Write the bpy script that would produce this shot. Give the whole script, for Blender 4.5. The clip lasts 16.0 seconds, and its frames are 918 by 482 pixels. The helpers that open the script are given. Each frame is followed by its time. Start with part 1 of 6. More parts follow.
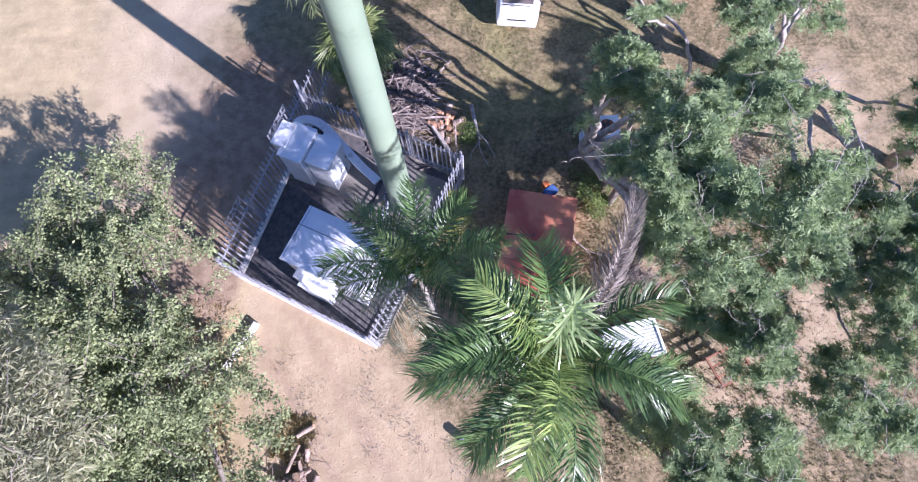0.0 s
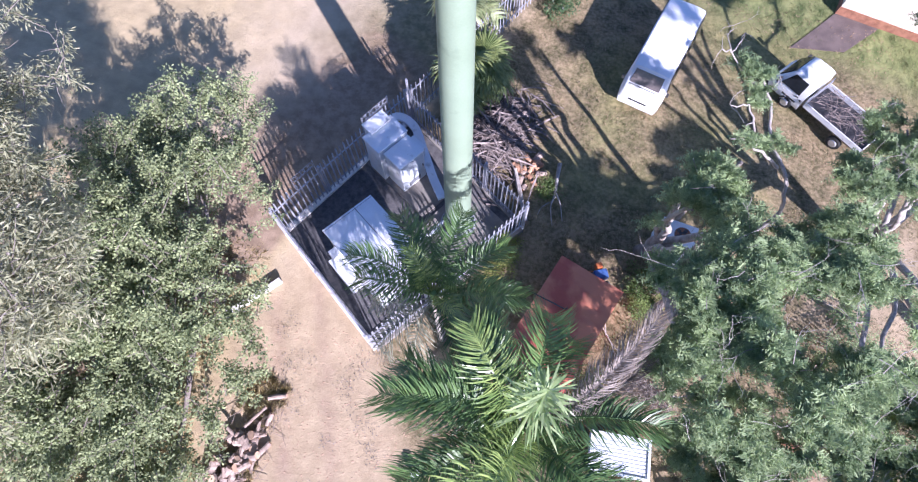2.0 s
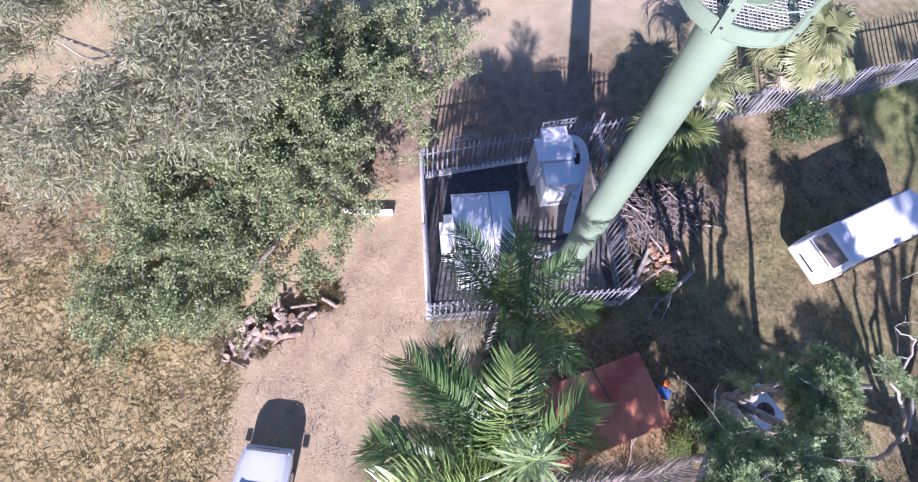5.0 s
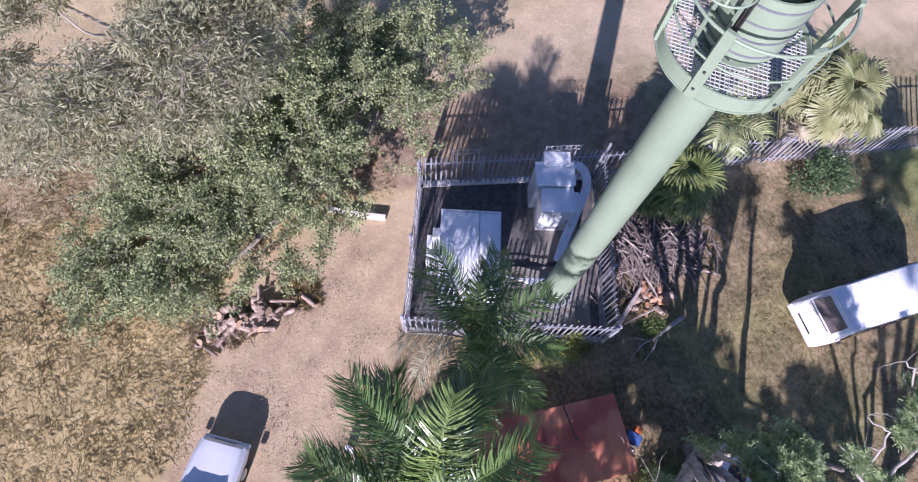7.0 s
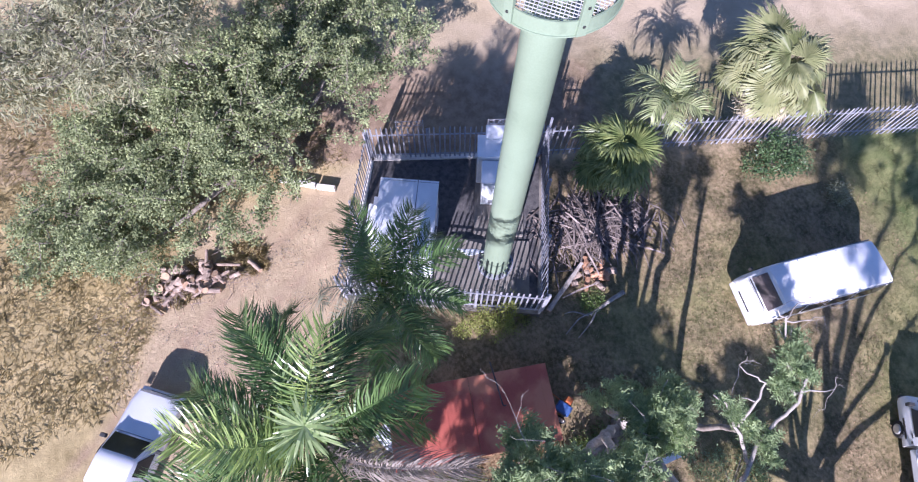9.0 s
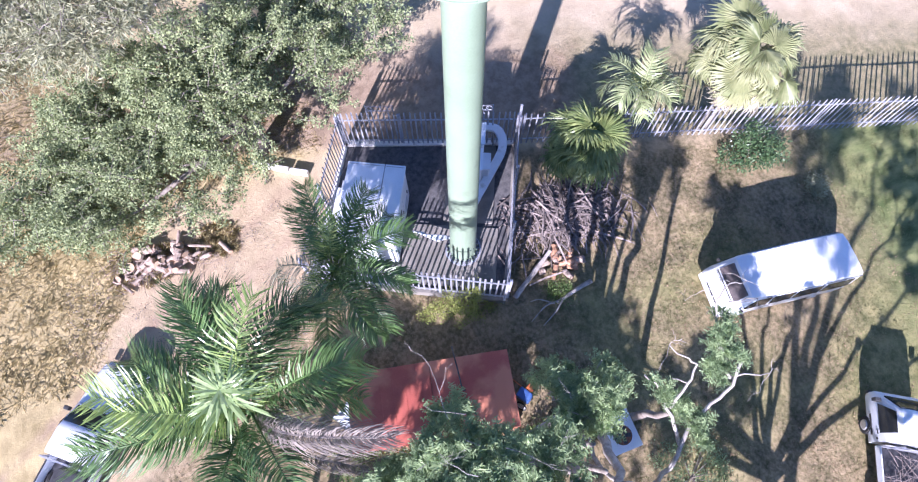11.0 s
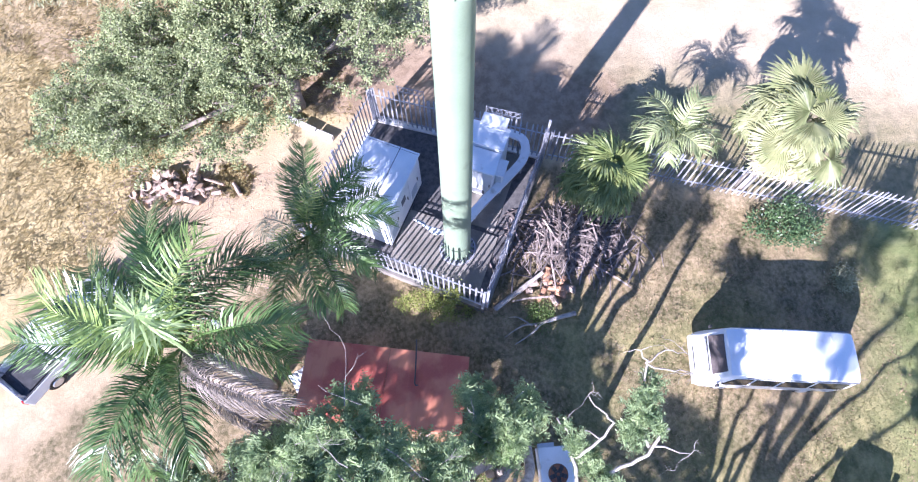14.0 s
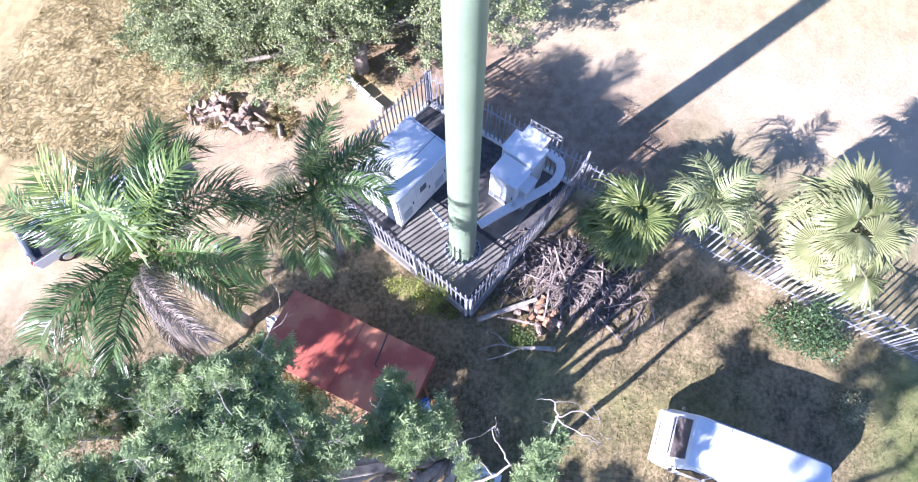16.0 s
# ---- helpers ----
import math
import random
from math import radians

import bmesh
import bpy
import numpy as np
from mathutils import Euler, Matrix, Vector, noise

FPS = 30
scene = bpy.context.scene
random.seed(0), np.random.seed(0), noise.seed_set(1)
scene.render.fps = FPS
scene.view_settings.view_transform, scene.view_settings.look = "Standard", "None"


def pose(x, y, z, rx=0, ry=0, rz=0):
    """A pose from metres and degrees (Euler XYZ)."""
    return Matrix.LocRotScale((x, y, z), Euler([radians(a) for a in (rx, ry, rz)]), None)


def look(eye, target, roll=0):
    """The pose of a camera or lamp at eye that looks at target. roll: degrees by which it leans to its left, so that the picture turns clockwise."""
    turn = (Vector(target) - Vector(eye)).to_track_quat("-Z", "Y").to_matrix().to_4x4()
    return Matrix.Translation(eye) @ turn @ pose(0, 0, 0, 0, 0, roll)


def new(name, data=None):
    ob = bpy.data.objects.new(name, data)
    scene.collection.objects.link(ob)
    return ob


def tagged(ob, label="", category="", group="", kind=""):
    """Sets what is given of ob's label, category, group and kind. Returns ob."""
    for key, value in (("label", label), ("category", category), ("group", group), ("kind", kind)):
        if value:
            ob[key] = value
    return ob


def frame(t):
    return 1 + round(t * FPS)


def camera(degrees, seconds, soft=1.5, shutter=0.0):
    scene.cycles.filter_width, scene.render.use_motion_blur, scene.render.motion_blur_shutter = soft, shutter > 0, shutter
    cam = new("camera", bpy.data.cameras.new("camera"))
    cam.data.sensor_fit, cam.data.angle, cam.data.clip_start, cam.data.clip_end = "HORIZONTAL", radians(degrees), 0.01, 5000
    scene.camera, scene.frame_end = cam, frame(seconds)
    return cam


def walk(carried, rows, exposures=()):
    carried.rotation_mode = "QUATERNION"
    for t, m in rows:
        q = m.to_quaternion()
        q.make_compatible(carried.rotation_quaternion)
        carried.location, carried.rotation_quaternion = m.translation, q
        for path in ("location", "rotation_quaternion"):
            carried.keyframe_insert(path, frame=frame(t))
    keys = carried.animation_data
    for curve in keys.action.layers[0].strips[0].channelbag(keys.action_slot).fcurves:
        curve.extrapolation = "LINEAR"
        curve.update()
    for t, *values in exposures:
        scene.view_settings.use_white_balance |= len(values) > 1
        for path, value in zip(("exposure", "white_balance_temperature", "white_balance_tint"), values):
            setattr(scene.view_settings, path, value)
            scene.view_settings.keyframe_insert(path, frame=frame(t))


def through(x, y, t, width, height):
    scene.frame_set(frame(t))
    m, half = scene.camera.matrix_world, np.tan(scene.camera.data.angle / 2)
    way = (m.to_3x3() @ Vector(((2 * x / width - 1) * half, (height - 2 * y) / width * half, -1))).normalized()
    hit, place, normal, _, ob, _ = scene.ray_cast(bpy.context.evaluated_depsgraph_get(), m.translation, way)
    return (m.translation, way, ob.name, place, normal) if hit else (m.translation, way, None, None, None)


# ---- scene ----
cam = camera(78.4, 16.0, soft=1.15)
PATH = [
    (0, (-0.117, 0.359, 22.057), (-0.1, 0.988, 20.159), -4.3),
    (0.5, (0.336, 0.407, 22.033), (0.335, 1.122, 20.166), -4.6),
    (1, (0.691, 0.385, 22.039), (0.626, 1.125, 20.182), -3.7),
    (1.5, (0.973, 0.447, 22.009), (0.785, 1.173, 20.155), -1.5),
    (2, (1.026, 0.59, 21.968), (0.783, 1.303, 20.115), -0.5),
    (2.5, (1.019, 0.714, 21.965), (0.737, 1.419, 20.115), 0.3),
    (3, (1.102, 0.672, 22.02), (0.747, 1.361, 20.176), 1.1),
    (3.5, (1.211, 0.475, 22.134), (0.776, 1.124, 20.292), 2.7),
    (4, (1.125, 0.463, 22.146), (0.646, 1.068, 20.301), 4.3),
    (4.5, (1.058, 0.549, 22.225), (0.535, 1.097, 20.374), 5.6),
    (4.7, (1.053, 0.653, 22.234), (0.517, 1.175, 20.38), 5.9),
    (6.8, (1.079, 2.181, 22.158), (0.488, 2.597, 20.293), 7.0),
    (7, (1.166, 2.519, 22.163), (0.573, 2.928, 20.297), 6.8),
    (7.5, (1.409, 3.363, 22.211), (0.808, 3.752, 20.343), 5.8),
    (8, (2.005, 4.03, 22.197), (1.389, 4.402, 20.331), 4.6),
    (8.5, (3.006, 4.464, 22.166), (2.368, 4.822, 20.305), 3.2),
    (9, (4.128, 4.76, 22.079), (3.469, 5.107, 20.222), 1.9),
    (11.5, (5.559, 6.731, 21.89), (4.878, 7.022, 20.032), -1.2),
    (12, (5.734, 7.206, 21.877), (5.051, 7.487, 20.018), -1.7),
    (12.5, (5.879, 7.595, 21.8), (5.18, 7.837, 19.942), -1.7),
    (13, (5.923, 7.763, 21.816), (5.21, 7.955, 19.957), -1.0),
    (13.5, (5.955, 8.127, 21.824), (5.234, 8.278, 19.964), -0.9),
    (14, (6.007, 8.671, 21.771), (5.279, 8.775, 19.911), -0.8),
    (14.5, (6.035, 9.299, 21.682), (5.301, 9.337, 19.822), -0.4),
    (15, (5.977, 9.981, 21.752), (5.245, 9.961, 19.89), -1.2),
    (15.5, (5.894, 10.618, 21.713), (5.17, 10.525, 19.851), -0.7),
    (16, (5.836, 11.044, 21.616), (5.115, 10.916, 19.755), -0.3),
]
EXPOSURES = [(0, 1.21, 5500, 33), (3.5, 1.33, 5470, 33), (4.7, 1.15, 5520, 34), (6.8, 0.81, 5690, 36), (8, 0.8, 5640, 35), (9, 1.04, 5540, 33), (11.5, 1.57, 5460, 32), (13, 1.73, 5460, 31), (16, 1.83, 5510, 28)]
walk(cam, [(t, look(eye, target, roll)) for t, eye, target, roll in PATH], EXPOSURES)

# ---- light ----
SUN_FROM = Vector((0.73, -0.684, 0.0)).normalized()
SUN_UP = radians(28)
world = bpy.data.worlds.new("sky")
scene.world = world
world.use_nodes = True
wn = world.node_tree.nodes
wl = world.node_tree.links
sky = wn.new("ShaderNodeTexSky")
sky.sky_type = "NISHITA"
sky.sun_disc = False
sky.sun_elevation = SUN_UP
sky.sun_rotation = math.atan2(SUN_FROM.x, SUN_FROM.y)
sky.dust_density = 0.2
sky.ozone_density = 4.0
wl.new(sky.outputs[0], wn["Background"].inputs[0])
wn["Background"].inputs[1].default_value = 0.07
sun = new("sun", bpy.data.lights.new("sun", "SUN"))
sun.data.energy = 5.0
sun.data.angle = radians(0.55)
sun.data.color = (1.0, 0.935, 0.835)
sun_dir = -(SUN_FROM * math.cos(SUN_UP) + Vector((0, 0, math.sin(SUN_UP))))
sun.matrix_world = sun_dir.to_track_quat("-Z", "Y").to_matrix().to_4x4()


# ---- materials ----
def nodes_of(name):
    m = bpy.data.materials.new(name)
    m.use_nodes = True
    nt = m.node_tree
    return m, nt.nodes, nt.links, nt.nodes["Principled BSDF"]


def surface(name, c1, c2, rough=0.7, scale=3.0, fine=40.0, bump=0.15, metal=0.0, vary=0.0, spot=None, spot_scale=1.0, spot_at=0.62):
    """Two-tone painted or raw surface: broad patches, fine grain, optional stains and a per-object shift."""
    m, n, l, b = nodes_of(name)
    co = n.new("ShaderNodeTexCoord")
    big = n.new("ShaderNodeTexNoise")
    big.inputs["Scale"].default_value = scale
    big.inputs["Detail"].default_value = 6
    l.new(co.outputs["Object"], big.inputs["Vector"])
    small = n.new("ShaderNodeTexNoise")
    small.inputs["Scale"].default_value = fine
    small.inputs["Detail"].default_value = 4
    l.new(co.outputs["Object"], small.inputs["Vector"])
    add = n.new("ShaderNodeMath")
    add.operation = "MULTIPLY_ADD"
    add.inputs[1].default_value = 0.45
    l.new(small.outputs["Fac"], add.inputs[0])
    l.new(big.outputs["Fac"], add.inputs[2])
    ramp = n.new("ShaderNodeValToRGB")
    ramp.color_ramp.elements[0].position = 0.5
    ramp.color_ramp.elements[0].color = (*c1, 1)
    ramp.color_ramp.elements[1].position = 0.92
    ramp.color_ramp.elements[1].color = (*c2, 1)
    l.new(add.outputs[0], ramp.inputs[0])
    col = ramp.outputs[0]
    if spot:
        st = n.new("ShaderNodeTexNoise")
        st.inputs["Scale"].default_value = spot_scale
        st.inputs["Detail"].default_value = 8
        l.new(co.outputs["Object"], st.inputs["Vector"])
        sr = n.new("ShaderNodeValToRGB")
        sr.color_ramp.elements[0].position = spot_at - 0.04
        sr.color_ramp.elements[1].position = spot_at + 0.08
        l.new(st.outputs["Fac"], sr.inputs[0])
        mx = n.new("ShaderNodeMixRGB")
        mx.inputs[2].default_value = (*spot, 1)
        l.new(sr.outputs[0], mx.inputs[0])
        l.new(col, mx.inputs[1])
        col = mx.outputs[0]
    if vary:
        oi = n.new("ShaderNodeObjectInfo")
        hs = n.new("ShaderNodeHueSaturation")
        mr = n.new("ShaderNodeMapRange")
        mr.inputs["To Min"].default_value = 1 - vary
        mr.inputs["To Max"].default_value = 1 + vary
        l.new(oi.outputs["Random"], mr.inputs["Value"])
        l.new(mr.outputs[0], hs.inputs["Value"])
        l.new(col, hs.inputs["Color"])
        col = hs.outputs[0]
    l.new(col, b.inputs["Base Color"])
    b.inputs["Roughness"].default_value = rough
    b.inputs["Metallic"].default_value = metal
    bp = n.new("ShaderNodeBump")
    bp.inputs["Strength"].default_value = bump
    bp.inputs["Distance"].default_value = 0.02
    l.new(add.outputs[0], bp.inputs["Height"])
    l.new(bp.outputs[0], b.inputs["Normal"])
    return m


def leaf_mat(name, dark, light, rough=0.45, through=0.35, shine=0.3, whole=0.2, single=0.34, clumps=0.62, scale=2.6):
    """Leaves: a tone for each frond, each leaf and each clump, some light passing through."""
    m, n, l, b = nodes_of(name)
    geo = n.new("ShaderNodeNewGeometry")
    oi = n.new("ShaderNodeObjectInfo")
    mixv = n.new("ShaderNodeMath")
    mixv.operation = "MULTIPLY_ADD"
    mixv.inputs[1].default_value = whole
    l.new(oi.outputs["Random"], mixv.inputs[0])
    sc = n.new("ShaderNodeMath")
    sc.operation = "MULTIPLY"
    sc.inputs[1].default_value = single
    l.new(geo.outputs["Random Per Island"], sc.inputs[0])
    clump = n.new("ShaderNodeTexNoise")
    clump.inputs["Scale"].default_value = scale
    clump.inputs["Detail"].default_value = 3
    l.new(geo.outputs["Position"], clump.inputs["Vector"])
    patch = n.new("ShaderNodeMapRange")
    patch.inputs["From Min"].default_value = 0.36
    patch.inputs["From Max"].default_value = 0.66
    patch.inputs["To Min"].default_value = -0.04
    patch.inputs["To Max"].default_value = clumps - 0.04
    patch.clamp = True
    l.new(clump.outputs["Fac"], patch.inputs["Value"])
    both = n.new("ShaderNodeMath")
    l.new(sc.outputs[0], both.inputs[0])
    l.new(patch.outputs[0], both.inputs[1])
    l.new(both.outputs[0], mixv.inputs[2])
    ramp = n.new("ShaderNodeValToRGB")
    ramp.color_ramp.elements[0].color = (*dark, 1)
    ramp.color_ramp.elements[1].color = (*light, 1)
    l.new(mixv.outputs[0], ramp.inputs[0])
    l.new(ramp.outputs[0], b.inputs["Base Color"])
    b.inputs["Roughness"].default_value = rough
    b.inputs["Specular IOR Level"].default_value = shine
    tr = n.new("ShaderNodeBsdfTranslucent")
    l.new(ramp.outputs[0], tr.inputs[0])
    mx = n.new("ShaderNodeMixShader")
    mx.inputs[0].default_value = through
    l.new(b.outputs[0], mx.inputs[1])
    l.new(tr.outputs[0], mx.inputs[2])
    l.new(mx.outputs[0], n["Material Output"].inputs[0])
    return m


M = {}
M["pole"] = surface("pole_paint", (0.20, 0.265, 0.185), (0.25, 0.325, 0.235), 0.5, 0.6, 25, 0.05, spot=(0.165, 0.22, 0.155), spot_scale=1.4, spot_at=0.66)
M["white_metal"] = surface("white_enamel", (0.70, 0.73, 0.76), (0.84, 0.86, 0.88), 0.35, 1.5, 30, 0.04, spot=(0.52, 0.52, 0.50), spot_scale=2.2, spot_at=0.66)
M["grey_panel"] = surface("grey_panel", (0.45, 0.50, 0.55), (0.60, 0.64, 0.68), 0.45, 2, 30, 0.05)
M["seam"] = surface("seam", (0.10, 0.11, 0.13), (0.18, 0.19, 0.21), 0.8, 4, 40, 0.05)
M["galv"] = surface("galvanised_steel", (0.26, 0.27, 0.31), (0.44, 0.45, 0.50), 0.5, 5, 60, 0.05, metal=0.3, vary=0.14)
M["dark_steel"] = surface("dark_steel", (0.05, 0.05, 0.055), (0.11, 0.11, 0.12), 0.5, 5, 60, 0.1, metal=0.5)
M["mesh"] = surface("pale_deck_mesh", (0.42, 0.43, 0.44), (0.60, 0.61, 0.62), 0.5, 4, 40, 0.05)
M["concrete"] = surface("concrete", (0.14, 0.13, 0.115), (0.27, 0.25, 0.22), 0.9, 1.2, 30, 0.2, spot=(0.16, 0.15, 0.14), spot_scale=0.9)
M["gravel"] = surface("gravel", (0.05, 0.05, 0.055), (0.13, 0.125, 0.125), 0.95, 6, 60, 0.6)
M["kerb"] = surface("whitewashed_concrete", (0.60, 0.57, 0.53), (0.80, 0.77, 0.72), 0.9, 3, 35, 0.25, spot=(0.38, 0.32, 0.27), spot_scale=3)
M["red"] = surface("red_painted_sheet", (0.34, 0.075, 0.055), (0.52, 0.145, 0.10), 0.6, 0.9, 25, 0.1, spot=(0.60, 0.235, 0.14), spot_scale=0.7, spot_at=0.52)
M["plaster"] = surface("cream_plaster", (0.58, 0.51, 0.42), (0.72, 0.65, 0.55), 0.9, 1.0, 30, 0.15, spot=(0.46, 0.39, 0.31), spot_scale=0.8, spot_at=0.62)
M["apron"] = surface("packed_earth", (0.085, 0.065, 0.06), (0.17, 0.13, 0.115), 0.95, 1.4, 30, 0.3)
M["rust"] = surface("rust", (0.20, 0.085, 0.05), (0.36, 0.17, 0.10), 0.85, 4, 40, 0.3)
M["van"] = surface("white_car_paint", (0.78, 0.80, 0.83), (0.86, 0.88, 0.90), 0.22, 0.8, 12, 0.01, spot=(0.66, 0.67, 0.68), spot_scale=1.2, spot_at=0.66)
M["silver"] = surface("silver_car_paint", (0.70, 0.72, 0.77), (0.80, 0.82, 0.86), 0.25, 0.8, 30, 0.01)
M["screen"] = surface("windscreen_glass", (0.10, 0.085, 0.085), (0.17, 0.145, 0.14), 0.12, 2, 12, 0.0)
M["glass"] = surface("dark_glass", (0.015, 0.018, 0.022), (0.03, 0.034, 0.04), 0.06, 1, 5, 0.0)
M["tyre"] = surface("tyre_rubber", (0.02, 0.02, 0.02), (0.045, 0.045, 0.045), 0.85, 8, 60, 0.2)
M["plastic"] = surface("black_plastic", (0.03, 0.03, 0.032), (0.06, 0.06, 0.062), 0.55, 5, 50, 0.1)
M["rim"] = surface("wheel_rim", (0.45, 0.46, 0.48), (0.62, 0.63, 0.65), 0.35, 5, 40, 0.05, metal=0.7)
M["lamp_red"] = surface("red_lens", (0.45, 0.02, 0.02), (0.55, 0.04, 0.03), 0.2, 5, 40, 0.02)
M["lamp_clear"] = surface("clear_lens", (0.65, 0.68, 0.70), (0.8, 0.82, 0.84), 0.12, 5, 40, 0.02)
M["blue"] = surface("blue_paint", (0.05, 0.12, 0.35), (0.10, 0.20, 0.48), 0.5, 4, 40, 0.1)
M["orange"] = surface("orange_paint", (0.62, 0.14, 0.04), (0.75, 0.24, 0.08), 0.55, 4, 40, 0.1)
M["bark"] = surface("grey_bark", (0.16, 0.13, 0.11), (0.34, 0.30, 0.26), 0.95, 3, 25, 0.6)
M["pale_bark"] = surface("pale_bark", (0.22, 0.195, 0.175), (0.48, 0.44, 0.40), 0.9, 4, 30, 0.4)
M["palm_trunk"] = surface("palm_trunk", (0.22, 0.20, 0.17), (0.40, 0.37, 0.32), 0.9, 3, 20, 0.4)
M["crownshaft"] = surface("crownshaft", (0.16, 0.30, 0.09), (0.26, 0.42, 0.14), 0.4, 2, 20, 0.1)
M["log_cut"] = surface("cut_wood", (0.42, 0.27, 0.18), (0.62, 0.44, 0.30), 0.9, 6, 40, 0.3, vary=0.15)
M["log_bark"] = surface("log_bark", (0.19, 0.14, 0.11), (0.42, 0.33, 0.27), 0.95, 5, 30, 0.6, vary=0.2)
M["dead_frond"] = surface("dead_frond", (0.08, 0.064, 0.056), (0.33, 0.275, 0.25), 0.95, 6, 40, 0.4, vary=0.65)
M["orange_wood"] = surface("fresh_split_wood", (0.30, 0.155, 0.085), (0.50, 0.30, 0.19), 0.9, 5, 40, 0.4, vary=0.15)
M["palm_leaf"] = leaf_mat("palm_leaf", (0.016, 0.05, 0.02), (0.185, 0.305, 0.095), 0.34, 0.22, 0.5, 0.45, 0.4, 0.3)
M["palm_young"] = leaf_mat("young_palm_leaf", (0.05, 0.13, 0.035), (0.44, 0.55, 0.17), 0.26, 0.32, 0.9, 0.3, 0.3, 0.5)
M["palm_spear"] = leaf_mat("spear_leaf", (0.20, 0.32, 0.10), (0.56, 0.66, 0.34), 0.26, 0.4, 0.9, 0.2, 0.6, 0.2)
M["palm_dead"] = leaf_mat("dry_palm_leaf", (0.13, 0.11, 0.095), (0.38, 0.33, 0.285), 0.7, 0.25)
M["palm_dry"] = leaf_mat("drying_palm_leaf", (0.20, 0.22, 0.15), (0.44, 0.45, 0.33), 0.5, 0.25)
M["fan_leaf"] = leaf_mat("fan_leaf", (0.13, 0.17, 0.06), (0.46, 0.46, 0.25), 0.42, 0.3, 0.4, 0.5, 0.25, 0.35)
M["fan_dark"] = leaf_mat("fan_leaf_dark", (0.08, 0.135, 0.04), (0.38, 0.43, 0.16), 0.4, 0.35, 0.5)
M["areca_leaf"] = leaf_mat("areca_leaf", (0.16, 0.22, 0.08), (0.50, 0.54, 0.28), 0.4, 0.35, 0.5)
M["fan_dry"] = leaf_mat("dry_fan_leaf", (0.36, 0.31, 0.21), (0.58, 0.53, 0.41), 0.7, 0.25)
M["litter"] = leaf_mat("leaf_litter", (0.20, 0.13, 0.08), (0.48, 0.35, 0.22), 0.8, 0.2)
M["feather_leaf"] = leaf_mat("feather_leaf", (0.17, 0.25, 0.125), (0.55, 0.67, 0.35), 0.55, 0.48, 0.3, 0.0, 0.3, 0.62, 1.9)
M["acacia_leaf"] = leaf_mat("acacia_leaf", (0.06, 0.092, 0.042), (0.45, 0.51, 0.26), 0.6, 0.32, 0.25)
M["grey_leaf"] = leaf_mat("grey_green_leaf", (0.23, 0.245, 0.135), (0.57, 0.56, 0.37), 0.55, 0.4)
M["straw"] = leaf_mat("straw", (0.40, 0.33, 0.15), (0.78, 0.68, 0.40), 0.8, 0.5)
M["tuft"] = leaf_mat("brown_tuft", (0.30, 0.25, 0.11), (0.60, 0.51, 0.27), 0.8, 0.3)
M["lawn"] = leaf_mat("dry_lawn", (0.11, 0.135, 0.05), (0.40, 0.36, 0.19), 0.8, 0.3)
M["flower_bush"] = leaf_mat("flowering_bush", (0.035, 0.075, 0.022), (0.30, 0.33, 0.10), 0.5, 0.35, 0.0, 0.45, 0.55, 3.4)
M["dark_bush"] = leaf_mat("dark_bush_leaf", (0.022, 0.06, 0.026), (0.19, 0.29, 0.12), 0.35, 0.25, 0.5, 0.0, 0.5, 0.4, 2.2)
M["bush"] = leaf_mat("bush_leaf", (0.045, 0.10, 0.03), (0.27, 0.35, 0.11), 0.5, 0.35)


# ---- helpers of this scene ----
def obj(name, me, parent=None, label="", mat=None):
    o = new(name, me)
    if mat:
        me.materials.append(mat)
    if parent:
        o.parent = parent
    if label:
        tagged(o, label)
    return o


def part(name, bm, material, parent, label=""):
    """A bmesh as one mesh object under a thing or a part."""
    me = bpy.data.meshes.new(name)
    bm.to_mesh(me)
    bm.free()
    return obj(name, me, parent, label, material)


def mesh_of(name, verts, faces, mat, smooth=False):
    me = bpy.data.meshes.new(name)
    me.from_pydata(verts, [], faces)
    me.materials.append(mat)
    if smooth:
        me.polygons.foreach_set("use_smooth", [True] * len(me.polygons))
    return me


def thing(name, m, label, category, group="", kind=""):
    o = new(name)
    o.matrix_world = m
    o.empty_display_size = 0.2
    return tagged(o, label, category, group, kind)


def box(bm, x0, x1, y0, y1, z0, z1, bevel=0.0, m=None):
    r = bmesh.ops.create_cube(bm, size=1.0)
    vs = r["verts"]
    for v in vs:
        v.co = Vector(((x0 + x1) / 2 + v.co.x * (x1 - x0), (y0 + y1) / 2 + v.co.y * (y1 - y0), (z0 + z1) / 2 + v.co.z * (z1 - z0)))
    if bevel:
        es = list({e for v in vs for e in v.link_edges})
        r = bmesh.ops.bevel(bm, geom=es, offset=bevel, segments=2, affect="EDGES", profile=0.6)
        vs = r["verts"]
    if m:
        bmesh.ops.transform(bm, matrix=m, verts=vs)
    return bm


def box_bm(*a, **k):
    return box(bmesh.new(), *a, **k)


